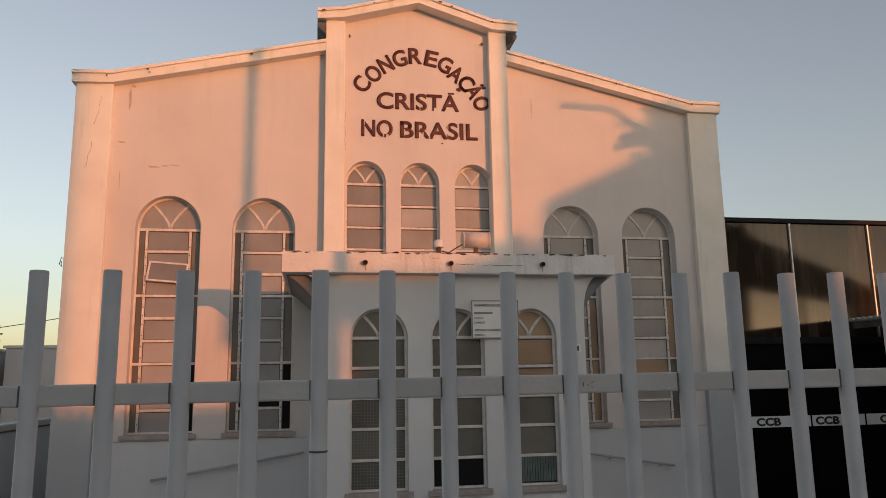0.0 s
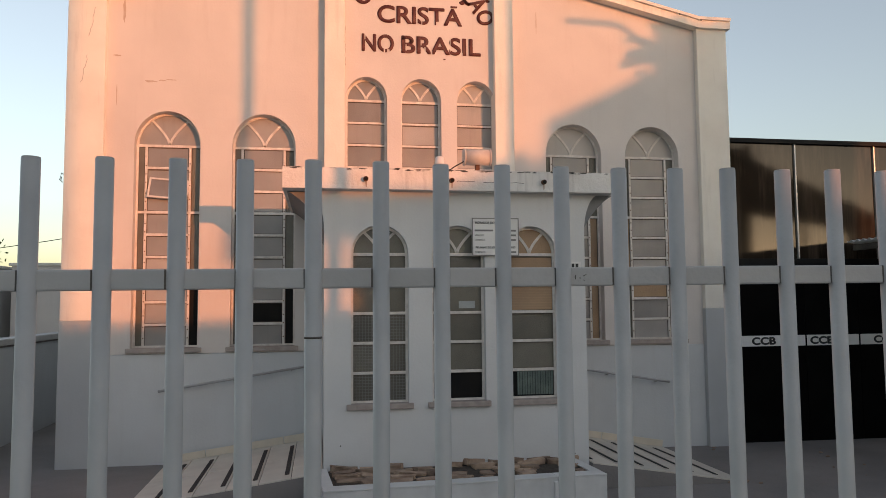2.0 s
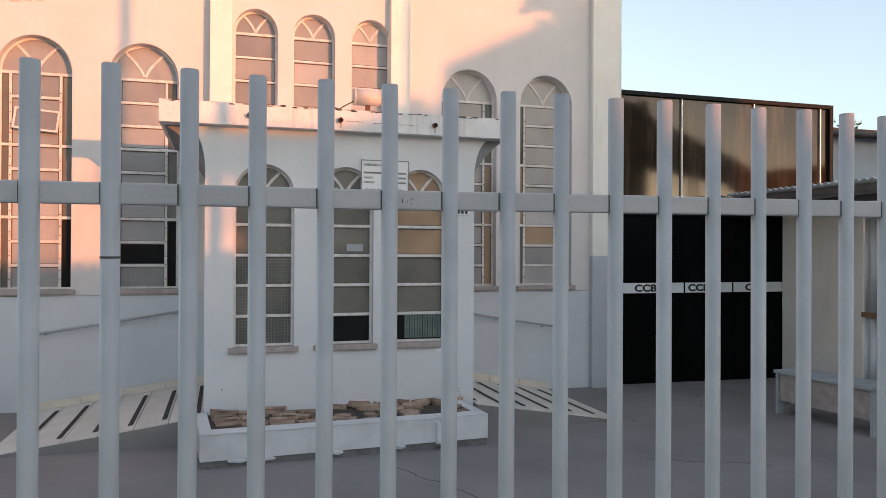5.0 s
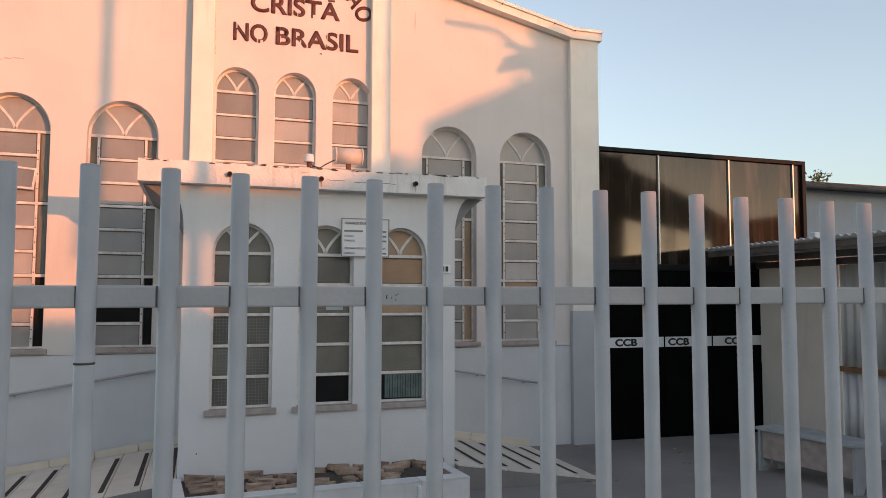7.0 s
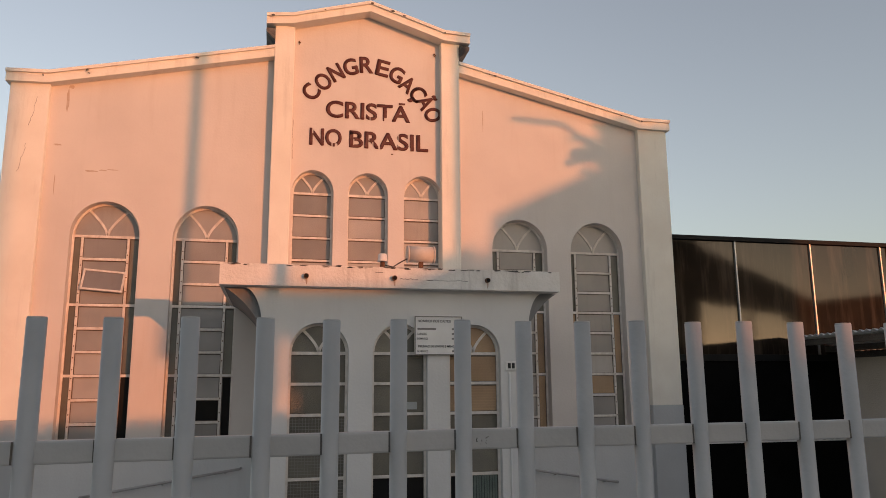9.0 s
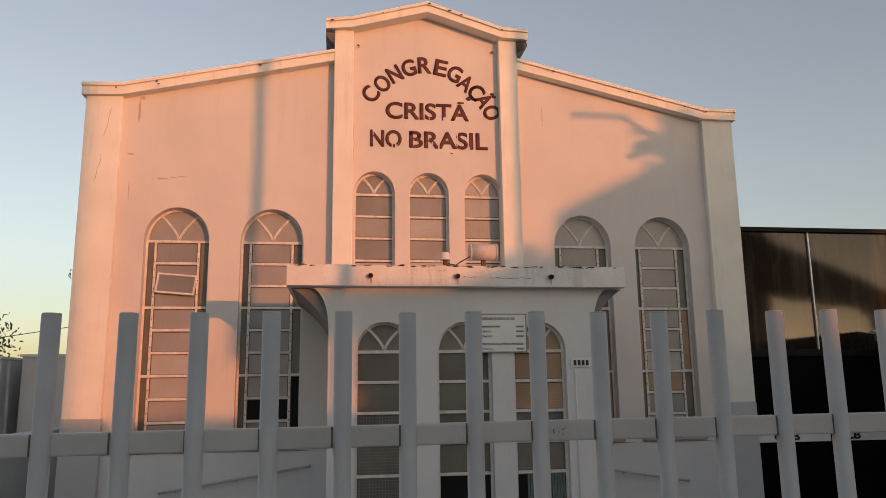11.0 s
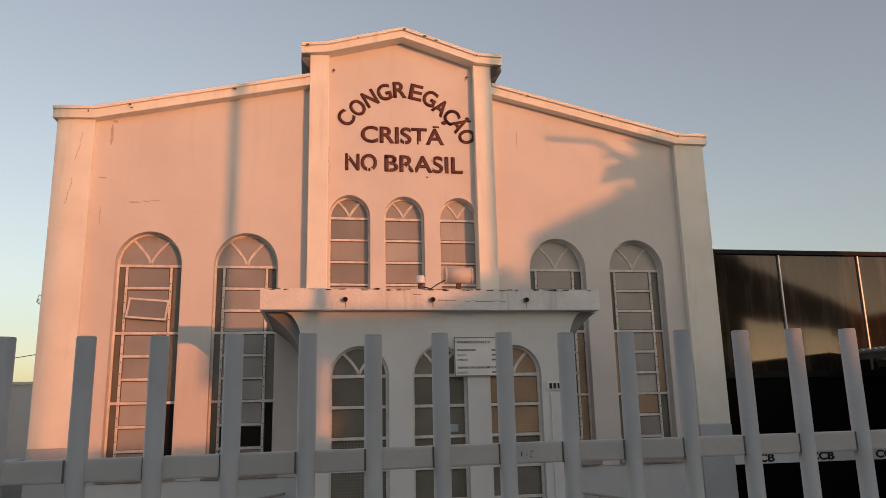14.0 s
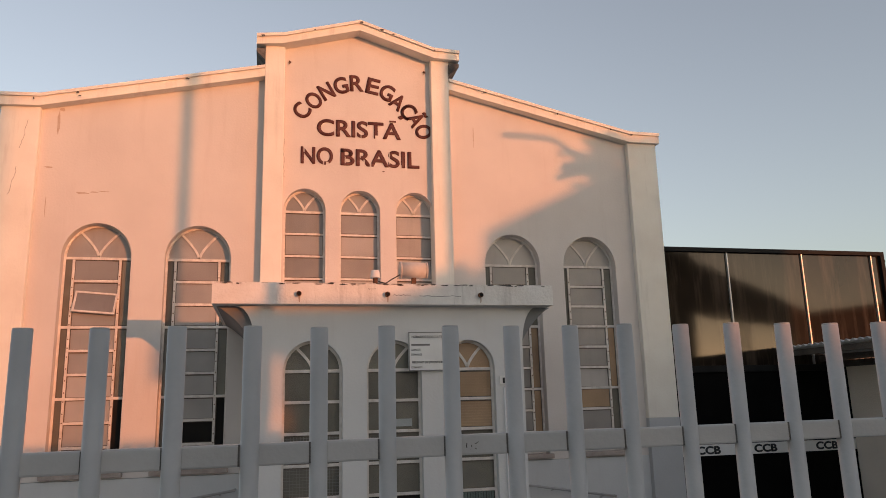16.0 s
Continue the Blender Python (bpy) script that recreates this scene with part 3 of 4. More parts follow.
for x, z, w, h in ((-3.30, 4.83, 0.035, 0.34), (-3.27, 4.98, 0.07, 0.05), (-3.36, 4.33, 0.10, 0.022), (-3.02, 4.06, 0.16, 0.03), (-2.90, 4.075, 0.10, 0.02), (-2.80, 4.085, 0.14, 0.015), (-3.36, 3.9, 0.012, 0.25), (1.30, 4.95, 0.012, 0.3)):
    blotch(x, z, 0.0, w, h, stain_brown)
for x, z in ((-3.52, 5.04), (-3.10, 5.135), (-3.08, 5.10), (-2.0, 5.38), (1.35, 5.49), (1.42, 5.475), (2.35, 5.26), (3.33, 5.045), (3.05, 5.10)):
    blotch(x, z - 0.005, -0.1465, random.uniform(0.015, 0.06), random.uniform(0.015, 0.03), mould_and_shade)
for x, z in ((-0.62, 6.065), (-0.08, 6.21), (0.16, 6.135), (0.79, 5.93), (-1.2, 5.935), (0.3, 6.09)):
    blotch(x, z - 0.005, -0.2265, random.uniform(0.015, 0.06), random.uniform(0.015, 0.03), mould_and_shade)
for x, z, w, h in ((0.88, 0.69, 0.07, 0.02), (0.90, 0.70, 0.04, 0.015)):
    blotch(x, z, -1.645, w, h, sign_white)
for x, z in ((-1.03, 0.42), (1.08, 0.30), (1.09, 0.27), (1.08, 0.33)):
    blotch(x, z, -1.645, 0.014, 0.016, mould_and_shade)
for k in range(34):
    x = random.uniform(-0.5, 1.5) if k > 7 else random.uniform(-1.48, -0.5)
    blotch(x, random.uniform(2.826, 2.838), -1.7605, random.uniform(0.02, 0.10), random.uniform(0.006, 0.02), mould_and_shade)
for x in (-0.818, -0.052, 0.802):
    blotch(x + 0.005, 2.70, -1.7605, 0.02, 0.07, stain_brown)
for x in (-0.90, 0.69):
    part("eyelet", tube([(x, -0.03, 5.72), (x, -0.06, 5.72), (x + 0.015, -0.065, 5.70), (x, -0.06, 5.685)], 0.008, 6), rust, church, "rusty eyelet")
part("wire_hook", tube([(-3.85, 0.05, 3.02), (-3.90, 0.04, 3.05), (-3.915, 0.04, 2.98), (-3.89, 0.04, 2.95), (-3.90, 0.04, 3.01)], 0.006, 6), cable_black, church)
part("conduit", tube([(1.03, -1.655, 1.92), (1.03, -1.655, 0.66), (1.045, -1.655, 0.63)], 0.008, 8), porch_paint, church)
# Pale patch painted in place of a bright sign's reflection in the pane.
part("paper", box(0.04, 0.19, -1.567, -1.5645, 1.60, 1.665), bench_paint, church, "small pale patch standing for a reflection in the glass")

# ---- things on the canopy and the porch ----
flood = thing("floodlight", "weathered white floodlight housing on the canopy edge", "lamp")
bm = tube([(0.10, -1.60, 2.99), (0.335, -1.60, 2.99)], 0.075, 20)
part("housing", bm, box_paint, flood)
part("end_cap", tube([(0.33, -1.60, 2.99), (0.345, -1.60, 2.99)], 0.079, 20), box_paint, flood)
part("end_cap", tube([(0.09, -1.60, 2.99), (0.105, -1.60, 2.99)], 0.079, 20), box_paint, flood)
part("bracket", box(0.20, 0.24, -1.62, -1.58, 2.80, 2.93, 0.003), rust, flood)
siren = thing("siren", "small white dome siren on a rusty bracket", "siren")
bm = tube([(-0.145, -1.68, 2.90), (-0.145, -1.68, 2.915), (-0.145, -1.68, 2.96), (-0.145, -1.68, 2.97)], 0.048, 16, None, 0.034)
part("cap", bm, sign_white, siren)
part("stem", tube([(-0.145, -1.68, 2.82), (-0.145, -1.68, 2.90)], 0.022, 10), rust, siren)
cable = tagged(new("cable", mesh_of(tube([(-0.12, -1.68, 2.87), (-0.05, -1.68, 2.855), (0.0, -1.67, 2.89), (0.05, -1.65, 2.92), (0.10, -1.62, 2.95), (0.16, -1.61, 2.92)], 0.006, 6), "cable", cable_black)),
               "thin black cable looping along the canopy", "cable")

notice = thing("notice_board", "white service-times notice on the porch wall", "sign")
part("plate", box(0.15, 0.587, -1.668, -1.648, 2.075, 2.42, 0.003), sign_white, notice)
rim = plate([(0.15, 2.075), (0.587, 2.075), (0.587, 2.42), (0.15, 2.42)], [[(0.158, 2.083), (0.579, 2.083), (0.579, 2.412), (0.158, 2.412)]], -1.673, -1.6685)
part("rim", rim, grey_ink, notice)
piece("title", text_mesh("title", "HORARIOS DOS CULTOS", ink, 0.30, 0.022, 0.002, 0.01), notice, 0.33, -1.669, 2.365)
for k, body in enumerate(("", "SABADOS", "DOMINGOS", "", "DOMINGOS")):
    z = (2.305, 2.262, 2.219, 0, 2.108)[k]
    if body:
        piece("line", text_mesh("line", body, grey_ink, 0.012 * len(body), 0.018, 0.0015, 0.004), notice, 0.175 + 0.006 * len(body), -1.669, z - 0.009)
    elif z:
        part("printed_line", box(0.175, 0.345, -1.670, -1.6685, z - 0.008, z + 0.008), grey_ink, notice)
    if z:
        part("printed_time", box(0.49, 0.56, -1.670, -1.6685, z - 0.008, z + 0.008), grey_ink, notice)
piece("line", text_mesh("line", "REUNIAO DE JOVENS E MENORES", ink, 0.37, 0.019, 0.0015, 0.008), notice, 0.368, -1.669, 2.142)
number = thing("number_plate", "small white enamel plate with dark marks", "sign")
part("plate", box(0.99, 1.18, -1.660, -1.648, 1.94, 2.02, 0.003), sign_white, number)
for k in range(4):
    x = 1.015 + 0.038 * k
    part("mark", box(x, x + 0.026, -1.6625, -1.6605, 1.955, 2.003), ink, number)


def handrail(x0, z0, x1, z1):
    t = thing("handrail", "sloping painted steel handrail fixed to the wall", "handrail", "wall handrails")
    part("rail", tube([(x0, -0.05, z0), (x0, -0.10, z0), (x1, -0.10, z1), (x1, -0.05, z1)], 0.014, 10), pipe_metal, t)
    for k in (0.1, 0.5, 0.9):
        x, z = x0 + (x1 - x0) * k, z0 + (z1 - z0) * k
        part("bracket", tube([(x, 0.0, z - 0.03), (x, -0.09, z - 0.012)], 0.006, 6), pipe_metal, t)


handrail(-2.86, 0.76, -1.36, 0.985)
handrail(2.80, 0.715, 1.32, 0.955)


# ---- ramps ----
def ramp(name, xo, xi, zi, n, label):
    """A tiled ramp that climbs from xo at the yard to xi at the porch's side."""
    t = thing(name, label, "ramp", "entrance ramps")
    zo = ground_z(xo)
    z_at = lambda x: zo + 0.012 + (zi - zo) * (x - xo) / (xi - xo)
    y0, y1 = -1.74, -0.03
    core = plate([(xo, zo - 0.05), (xi, zo - 0.05), (xi, z_at(xi) - 0.012), (xo, zo + 0.001)], [], y0 + 0.01, y1)
    part("base", core, concrete, t)
    slope = math.degrees(math.atan2(zi - zo, xi - xo))
    step = (xi - xo) / n
    me = mesh_of(box(-abs(step) / 2 + 0.002, abs(step) / 2 - 0.002, -0.42, 0.42, -0.008, 0.004, 0.002), "tile", cream_tile)
    for k in range(n):
        for yc in (y0 + 0.43, y1 - 0.43):
            x = xo + step * (k + 0.5)
            ob = piece("tile", me, t)
            ob.matrix_local = pose(x, yc, z_at(x) - 0.004, 0, -slope if xi > xo else 180 - slope, 0)
    me = mesh_of(box(-0.019, 0.019, -0.66, 0.66, -0.002, 0.003), "anti_slip_strip", grip)
    for k in range(n):
        x = xo + step * (k + 0.85)
        ob = piece("anti_slip_strip", me, t, x, y0 + 0.82, z_at(x) + 0.004)
        ob.rotation_euler = (0, radians(-slope if xi > xo else 180 - slope), 0)
    me = mesh_of(box(-abs(step) * 0.75 + 0.002, abs(step) * 0.75 - 0.002, -0.006, 0.006, 0, 0.075, 0.002), "skirting_tile", skirt_tile)
    for k in range(int(n / 1.5)):
        x = xo + step * 1.5 * (k + 0.5)
        ob = piece("skirting_tile", me, t, x, y1 - 0.002, z_at(x))
        ob.rotation_euler = (0, radians(-math.degrees(math.atan((zi - zo) / (xi - xo)))), 0)
    return t


ramp("entrance_ramp", -2.78, -1.18, 0.21, 6, "cream-tiled ramp with black anti-slip strips")
ramp("entrance_ramp", 2.72, 1.23, 0.19, 6, "cream-tiled ramp with black anti-slip strips")

# ---- planter below the porch windows ----
planter = thing("planter", "low white-tiled planter filled with broken stones", "planter")
part("footing", box(-1.18, 1.25, -2.40, -1.65, -0.12, 0.055, 0.01), mortar, planter, "rough grey footing")
part("soil", box(-1.10, 1.17, -2.32, -1.65, 0.055, 0.222), soil, planter)
edges = [-1.185, -0.735, -0.215, 0.30, 0.80, 1.255]
for a, b in zip(edges, edges[1:]):
    part("tile", box(a + 0.003, b - 0.003, -2.415, -2.385, 0.04, 0.232, 0.003), white_tile, planter)
    part("rim_tile", box(a + 0.003, b - 0.003, -2.42, -2.27, 0.234, 0.246, 0.003), white_tile, planter)
for x0, x1 in ((-1.185, -1.09), (1.16, 1.255)):
    part("rim_tile", box(x0, x1, -2.288, -1.65, 0.234, 0.246, 0.003), white_tile, planter)
    part("side_tile", box(x0 if x0 < 0 else x1 - 0.03, x0 + 0.03 if x0 < 0 else x1, -2.383, -1.65, 0.04, 0.232, 0.003), white_tile, planter)
random.seed(11)
for row in range(5):
    x = -1.05
    while x < 1.06:
        w, d, h = random.uniform(0.10, 0.28), random.uniform(0.06, 0.11), random.uniform(0.012, 0.035)
        bm = box(-w / 2, w / 2, -d / 2, d / 2, -0.02, h, 0.008)
        for v in bm.verts:
            v.co += Vector((random.uniform(-1, 1), random.uniform(-1, 1), random.uniform(-1, 1))) * 0.009
            v.co.x *= 1 + 0.12 * math.sin(40 * v.co.y)
        if random.random() < 0.72:
            ob = part("stone", bm, bed_stone, planter)
            ob.matrix_local = pose(x + w / 2, -2.17 + 0.105 * row + random.uniform(-0.03, 0.03), 0.214 + 0.007 * row, random.uniform(-6, 6), random.uniform(-6, 6), random.uniform(-22, 22))
        else:
            bm.free()
        x += w + random.uniform(0.0, 0.06)
part("drain_stub", box(0.76, 0.80, -2.445, -2.41, 0.02, 0.21, 0.006), white_tile, planter)
part("drain_mouth", tube([(0.78, -2.44, 0.0), (0.78, -2.44, 0.035)], 0.02, 10), mould_and_shade, planter)
for x, w in ((-0.9, 0.16), (-0.7, 0.2), (-0.1, 0.1), (0.42, 0.14)):
    bm = bmesh.new()
    bmesh.ops.create_icosphere(bm, subdivisions=2, radius=0.5, matrix=pose(x, -2.41, 0.028) @ Matrix.Diagonal((w, 0.03, 0.035, 1)))
    for v in bm.verts:
        v.co += Vector((random.uniform(-1, 1), random.uniform(-1, 1), random.uniform(-1, 1))) * 0.005
    part("mortar_lump", bm, white_tile, planter)

planter.matrix_basis = pose(-1.18, -2.45, 0) @ pose(0, 0, -0.005, 0, 0.3, 4.2) @ Matrix.Diagonal((0.955, 1, 1, 1)) @ pose(1.18, 2.41, 0)

# ---- fence ----
fence = thing("fence", "grey-painted steel fence of round upright tubes", "fence")
FX, FS, FY, FTOP = -1.226, 0.1325, -6.684, 1.941


def bow(x):
    """Small dent in the run of the fence, where something once knocked it."""
    return 0.026 * math.exp(-((x + 0.68) / 0.24) ** 2)


post_mesh = mesh_of(tube([(0, 0, -0.15), (0, 0, 0.9), (0, 0, FTOP - 0.002)], 0.0174, 24), "post", fence_paint)
cap_mesh = mesh_of(tube([(0, 0, FTOP - 0.003), (0, 0, FTOP + 0.001)], 0.0168, 24), "cap", fence_paint)
seg_mesh = mesh_of(box(0.012, FS - 0.012, -0.013, 0.013, -0.0205, 0.0205, 0.004), "rail_segment", fence_paint)
# Dark strip at each rail end: weld gap, with the joint's shadow painted in.
weld_shade_mesh = mesh_of(box(FS - 0.0205, FS - 0.0170, -0.0136, 0.012, -0.0195, 0.0195), "weld", weld)
SET = {-3: -1.630, -2: -1.494, -1: -1.361, 0: -1.226, 1: -1.090, 2: -0.961, 3: -0.827, 4: -0.6915, 5: -0.5605, 6: -0.433,
       7: -0.307, 8: -0.172, 9: -0.046, 10: 0.089, 11: 0.220, 12: 0.349, 13: 0.478, 14: 0.607}


def post_x(k):
    """Where the k-th tube was welded on; the spacing wanders by a few millimetres."""
    return SET[k] if k in SET else SET[14] + 0.1305 * (k - 14) if k > 14 else SET[-3] + 0.1340 * (k + 3)


random.seed(5)
for k in range(-20, 42):
    x, step = post_x(k), post_x(k + 1) - post_x(k)
    post = piece("post", post_mesh, fence, x, FY + bow(x), 0.005 * (x + 0.6) + random.uniform(-0.0015, 0.0015))
    post.rotation_euler = (random.uniform(-0.002, 0.002), random.uniform(-0.001, 0.001), 0)
    piece("cap", cap_mesh, post)
    for z in (1.702, 0.35):
        seg = piece("rail_segment", seg_mesh, fence, x, FY + 0.008 + bow(x), z + 0.005 * (x + 0.6))
        seg.rotation_euler = (0, -0.005, math.atan2(bow(x + step) - bow(x), step))
        seg.scale = (step / FS, 1, 1)
        piece("weld", weld_shade_mesh, seg)
    if k == 0:
        part("joint", tube([(0, 0, 1.580), (0, 0, 1.584)], 0.0180, 24), weld, post, "dark welded joint")

# knocked paint on the rail
random.seed(12)
for k in range(7):
    x, z = -0.655 + random.uniform(-0.012, 0.012), 1.702 + random.uniform(-0.014, 0.014)
    y = FY + 0.008 + bow(x) - 0.0132
    part("scratch", tube([(x, y, z - 0.004), (x + random.uniform(-0.002, 0.005), y, z + 0.001), (x + random.uniform(-0.002, 0.006), y, z + 0.005)], random.uniform(0.001, 0.002), 5), weld, fence)

# ---- black gate with smoked glass above, beside the church ----
gate = thing("gate_screen", "tall screen of smoked glass over black gate leaves", "gate")
GX = [3.66, 4.655, 5.77, 6.86, 7.02]
GY = 0.10
part("top_frame", box(3.62, 7.06, GY - 0.05, GY + 0.05, 3.60, 3.655, 0.004), black_metal, gate)
part("middle_frame", box(3.62, 7.06, GY - 0.05, GY + 0.05, 2.08, 2.16, 0.004), black_metal, gate)
part("end_post", box(7.00, 7.06, GY - 0.05, GY + 0.05, -0.15, 3.60, 0.004), black_metal, gate)
for a, b in zip(GX, GX[1:]):
    part("glass_panel", box(a + 0.012, b - 0.012, GY - 0.005, GY + 0.005, 2.16, 3.60), smoked, gate, "brown smoked glass with streaks")
for x in GX[1:4]:
    part("mullion", box(x - 0.010, x + 0.010, GY - 0.03, GY + 0.02, 2.16, 3.60, 0.003), alu, gate, "bright aluminium mullion")
LX = [3.68, 4.70, 5.44, 6.28, 7.00]
for a, b, xc in zip(LX, LX[1:], (4.165, 4.95, 5.83, 6.68)):
    leaf = part("gate_leaf", box(a + 0.006, b - 0.006, GY - 0.02, GY + 0.02, ground_z(5) - 0.02, 2.08, 0.003), black_panel, gate)
    band = part("band", box(a + 0.012, b - 0.012, GY - 0.026, GY - 0.0215, 1.09, 1.22, 0.001), sign_white, leaf, "white band with black capitals")
    piece("letters", text_mesh("letters", "CCB", ink, 0.31, 0.085, 0.002, 0.01, 0.006), leaf, xc - 0.035, GY - 0.0262, 1.113)
    part("handle", tube([(b - 0.06, GY - 0.05, 0.85), (b - 0.06, GY - 0.05, 1.0)], 0.01, 8), alu, leaf) if a > 5 else None

# ---- shed and clutter beyond the gate ----
shed = thing("shed", "lean-to shelter with old plaster wall and zinc sheets", "shed")
part("wall", box(6.20, 6.36, -1.26, 0.04, -0.2, 2.2, 0.01), plaster, shed, "stained cream plaster wall")
part("wall_plate", box(6.14, 6.195, -4.6, 0.03, 2.12, 2.2, 0.006), dark_tin, shed, "dark timber under the roof sheet")


def corrugated(w, h, pitch=0.076, depth=0.009, bm=None):
    bm = bm or bmesh.new()
    n = int(w / pitch * 6)
    cols = [(w * k / n, depth * math.sin(2 * math.pi * w * k / n / pitch)) for k in range(n + 1)]
    lo = [bm.verts.new((x, y, 0)) for x, y in cols]
    hi = [bm.verts.new((x, y, h)) for x, y in cols]
    lo2 = [bm.verts.new((x, y + 0.004, 0)) for x, y in cols]
    hi2 = [bm.verts.new((x, y + 0.004, h)) for x, y in cols]
    for k in range(n):
        for q in ((lo[k], lo[k + 1], hi[k + 1], hi[k]), (hi2[k], hi2[k + 1], lo2[k + 1], lo2[k]), (hi[k], hi[k + 1], hi2[k + 1], hi2[k]), (lo2[k], lo2[k + 1], lo[k + 1], lo[k])):
            bm.faces.new(q).smooth = True
    return bm


for z0, z1 in ((-0.15, 0.86), (0.92, 2.12)):
    ob = part("zinc_sheet", corrugated(3.3, z1 - z0, 0.13, 0.018), zinc, shed, "grey corrugated zinc sheet")
    ob.matrix_local = pose(6.22, -1.27, z0, 0, 0, -90)
part("rail", box(6.17, 6.23, -4.6, -1.27, 0.86, 0.92, 0.004), wood, shed, "brown timber rail")
along, up = Vector((0, -1, 0)), Vector((1.08, 0, -0.15)).normalized()
tilt = Matrix((along, up.cross(along), up)).transposed().to_4x4()
ob = part("roof_sheet", corrugated(4.7, 1.08, 0.10, 0.015), zinc, shed, "corrugated zinc roof sheet, dark underneath")
ob.matrix_local = pose(5.29, 0.03, 2.375) @ tilt
part("purlin", box(5.36, 5.41, -4.6, 0.02, 2.26, 2.335, 0.004), dark_tin, shed)
part("purlin", box(5.80, 5.85, -4.6, 0.02, 2.19, 2.265, 0.004), dark_tin, shed)
for y in (-4.5,):
    part("post", tube([(5.39, y, -0.1), (5.39, y, 2.27)], 0.035, 10), pipe_metal, shed)

bench = thing("bench", "low grey-painted bench with board top", "bench")
part("seat", box(-0.02, 0.36, -1.10, 0.03, 0.42, 0.455, 0.008), bench_paint, bench)
part("apron", box(0.02, 0.045, -1.05, -0.02, 0.14, 0.42, 0.004), sill_stone, bench, "stained pale apron board")
for y in (0.0, -1.07):
    part("end_panel", plate([(0, 0), (0.09, 0), (0.14, 0.10), (0.20, 0.10), (0.25, 0), (0.34, 0), (0.34, 0.42), (0, 0.42)], [], y - 0.016, y + 0.016), bench_paint, bench)
bench.matrix_basis = pose(4.50, -1.82, ground_z(4.7), 0, 0, 6)

annex = thing("annex_building", "blue-grey neighbouring building with tiled eaves", "building")
part("wall", box(9.6, 20.0, 3.0, 9.0, -0.2, 3.82), annex_paint, annex)
bm = plate([(2.7, 3.80), (9.3, 4.5), (9.3, 4.58), (2.7, 3.92)], [], 0, 10.9)
part("roof", bm, roof_tile, annex).matrix_local = pose(20.3, 0, 0, 0, 0, 90)
part("gutter", tube([(9.4, 2.68, 3.83), (20.2, 2.68, 3.83)], 0.05, 8), dark_tin, annex)
bm = box(9.95, 10.25, 2.8, 3.0, 2.7, 2.98, 0.02)
part("meter_box", bm, sign_white, annex)

# ---- left side: boundary wall, bench, white outbuildings ----
bwall = thing("boundary_wall", "blue-grey rendered boundary wall with dark coping", "wall", kind="structure")
part("wall", box(-5.06, -4.90, -6.5, 5.4, -0.2, 1.17, 0.006), blue_paint, bwall)
part("coping", box(-5.12, -4.875, -6.55, 5.42, 1.19, 1.27, 0.015), fence_paint, bwall)
part("coping_joint", box(-5.07, -4.885, -6.5, 5.4, 1.17, 1.19), dark_tin, bwall)
low = thing("low_bench", "white bench on a brown wooden frame", "bench")
part("seat", box(-4.88, -4.50, -2.3, 0.12, 0.43, 0.49, 0.01), pale_paint, low)
for y in (-2.2, 0.06):
    part("leg", box(-4.60, -4.54, y - 0.03, y + 0.03, ground_z(-4.5), 0.43, 0.006), wood, low)
    part("leg", box(-4.86, -4.80, y - 0.03, y + 0.03, ground_z(-4.8), 0.43, 0.006), wood, low)
out1 = thing("outbuilding", "plain white rendered outbuilding", "building", "outbuildings")
part("wall", box(-6.62, -3.95, 6.0, 9.5, -0.2, 2.38, 0.01), white_paint, out1)
part("coping", box(-6.66, -3.95, 5.96, 9.5, 2.38, 2.43, 0.01), trim_paint, out1)
out2 = thing("outbuilding", "pale grey outbuilding with chipped corner", "building", "outbuildings")
part("wall", box(-14, -6.80, 5.6, 9.5, -0.2, 2.33, 0.01), pale_paint, out2)
part("coping", box(-14, -6.78, 5.56, 9.5, 2.33, 2.38, 0.01), trim_paint, out2)
part("downpipe", tube([(-6.72, 5.75, -0.1), (-6.71, 5.75, 1.2), (-6.74, 5.75, 2.3)], 0.03, 8), pipe_metal, out2)


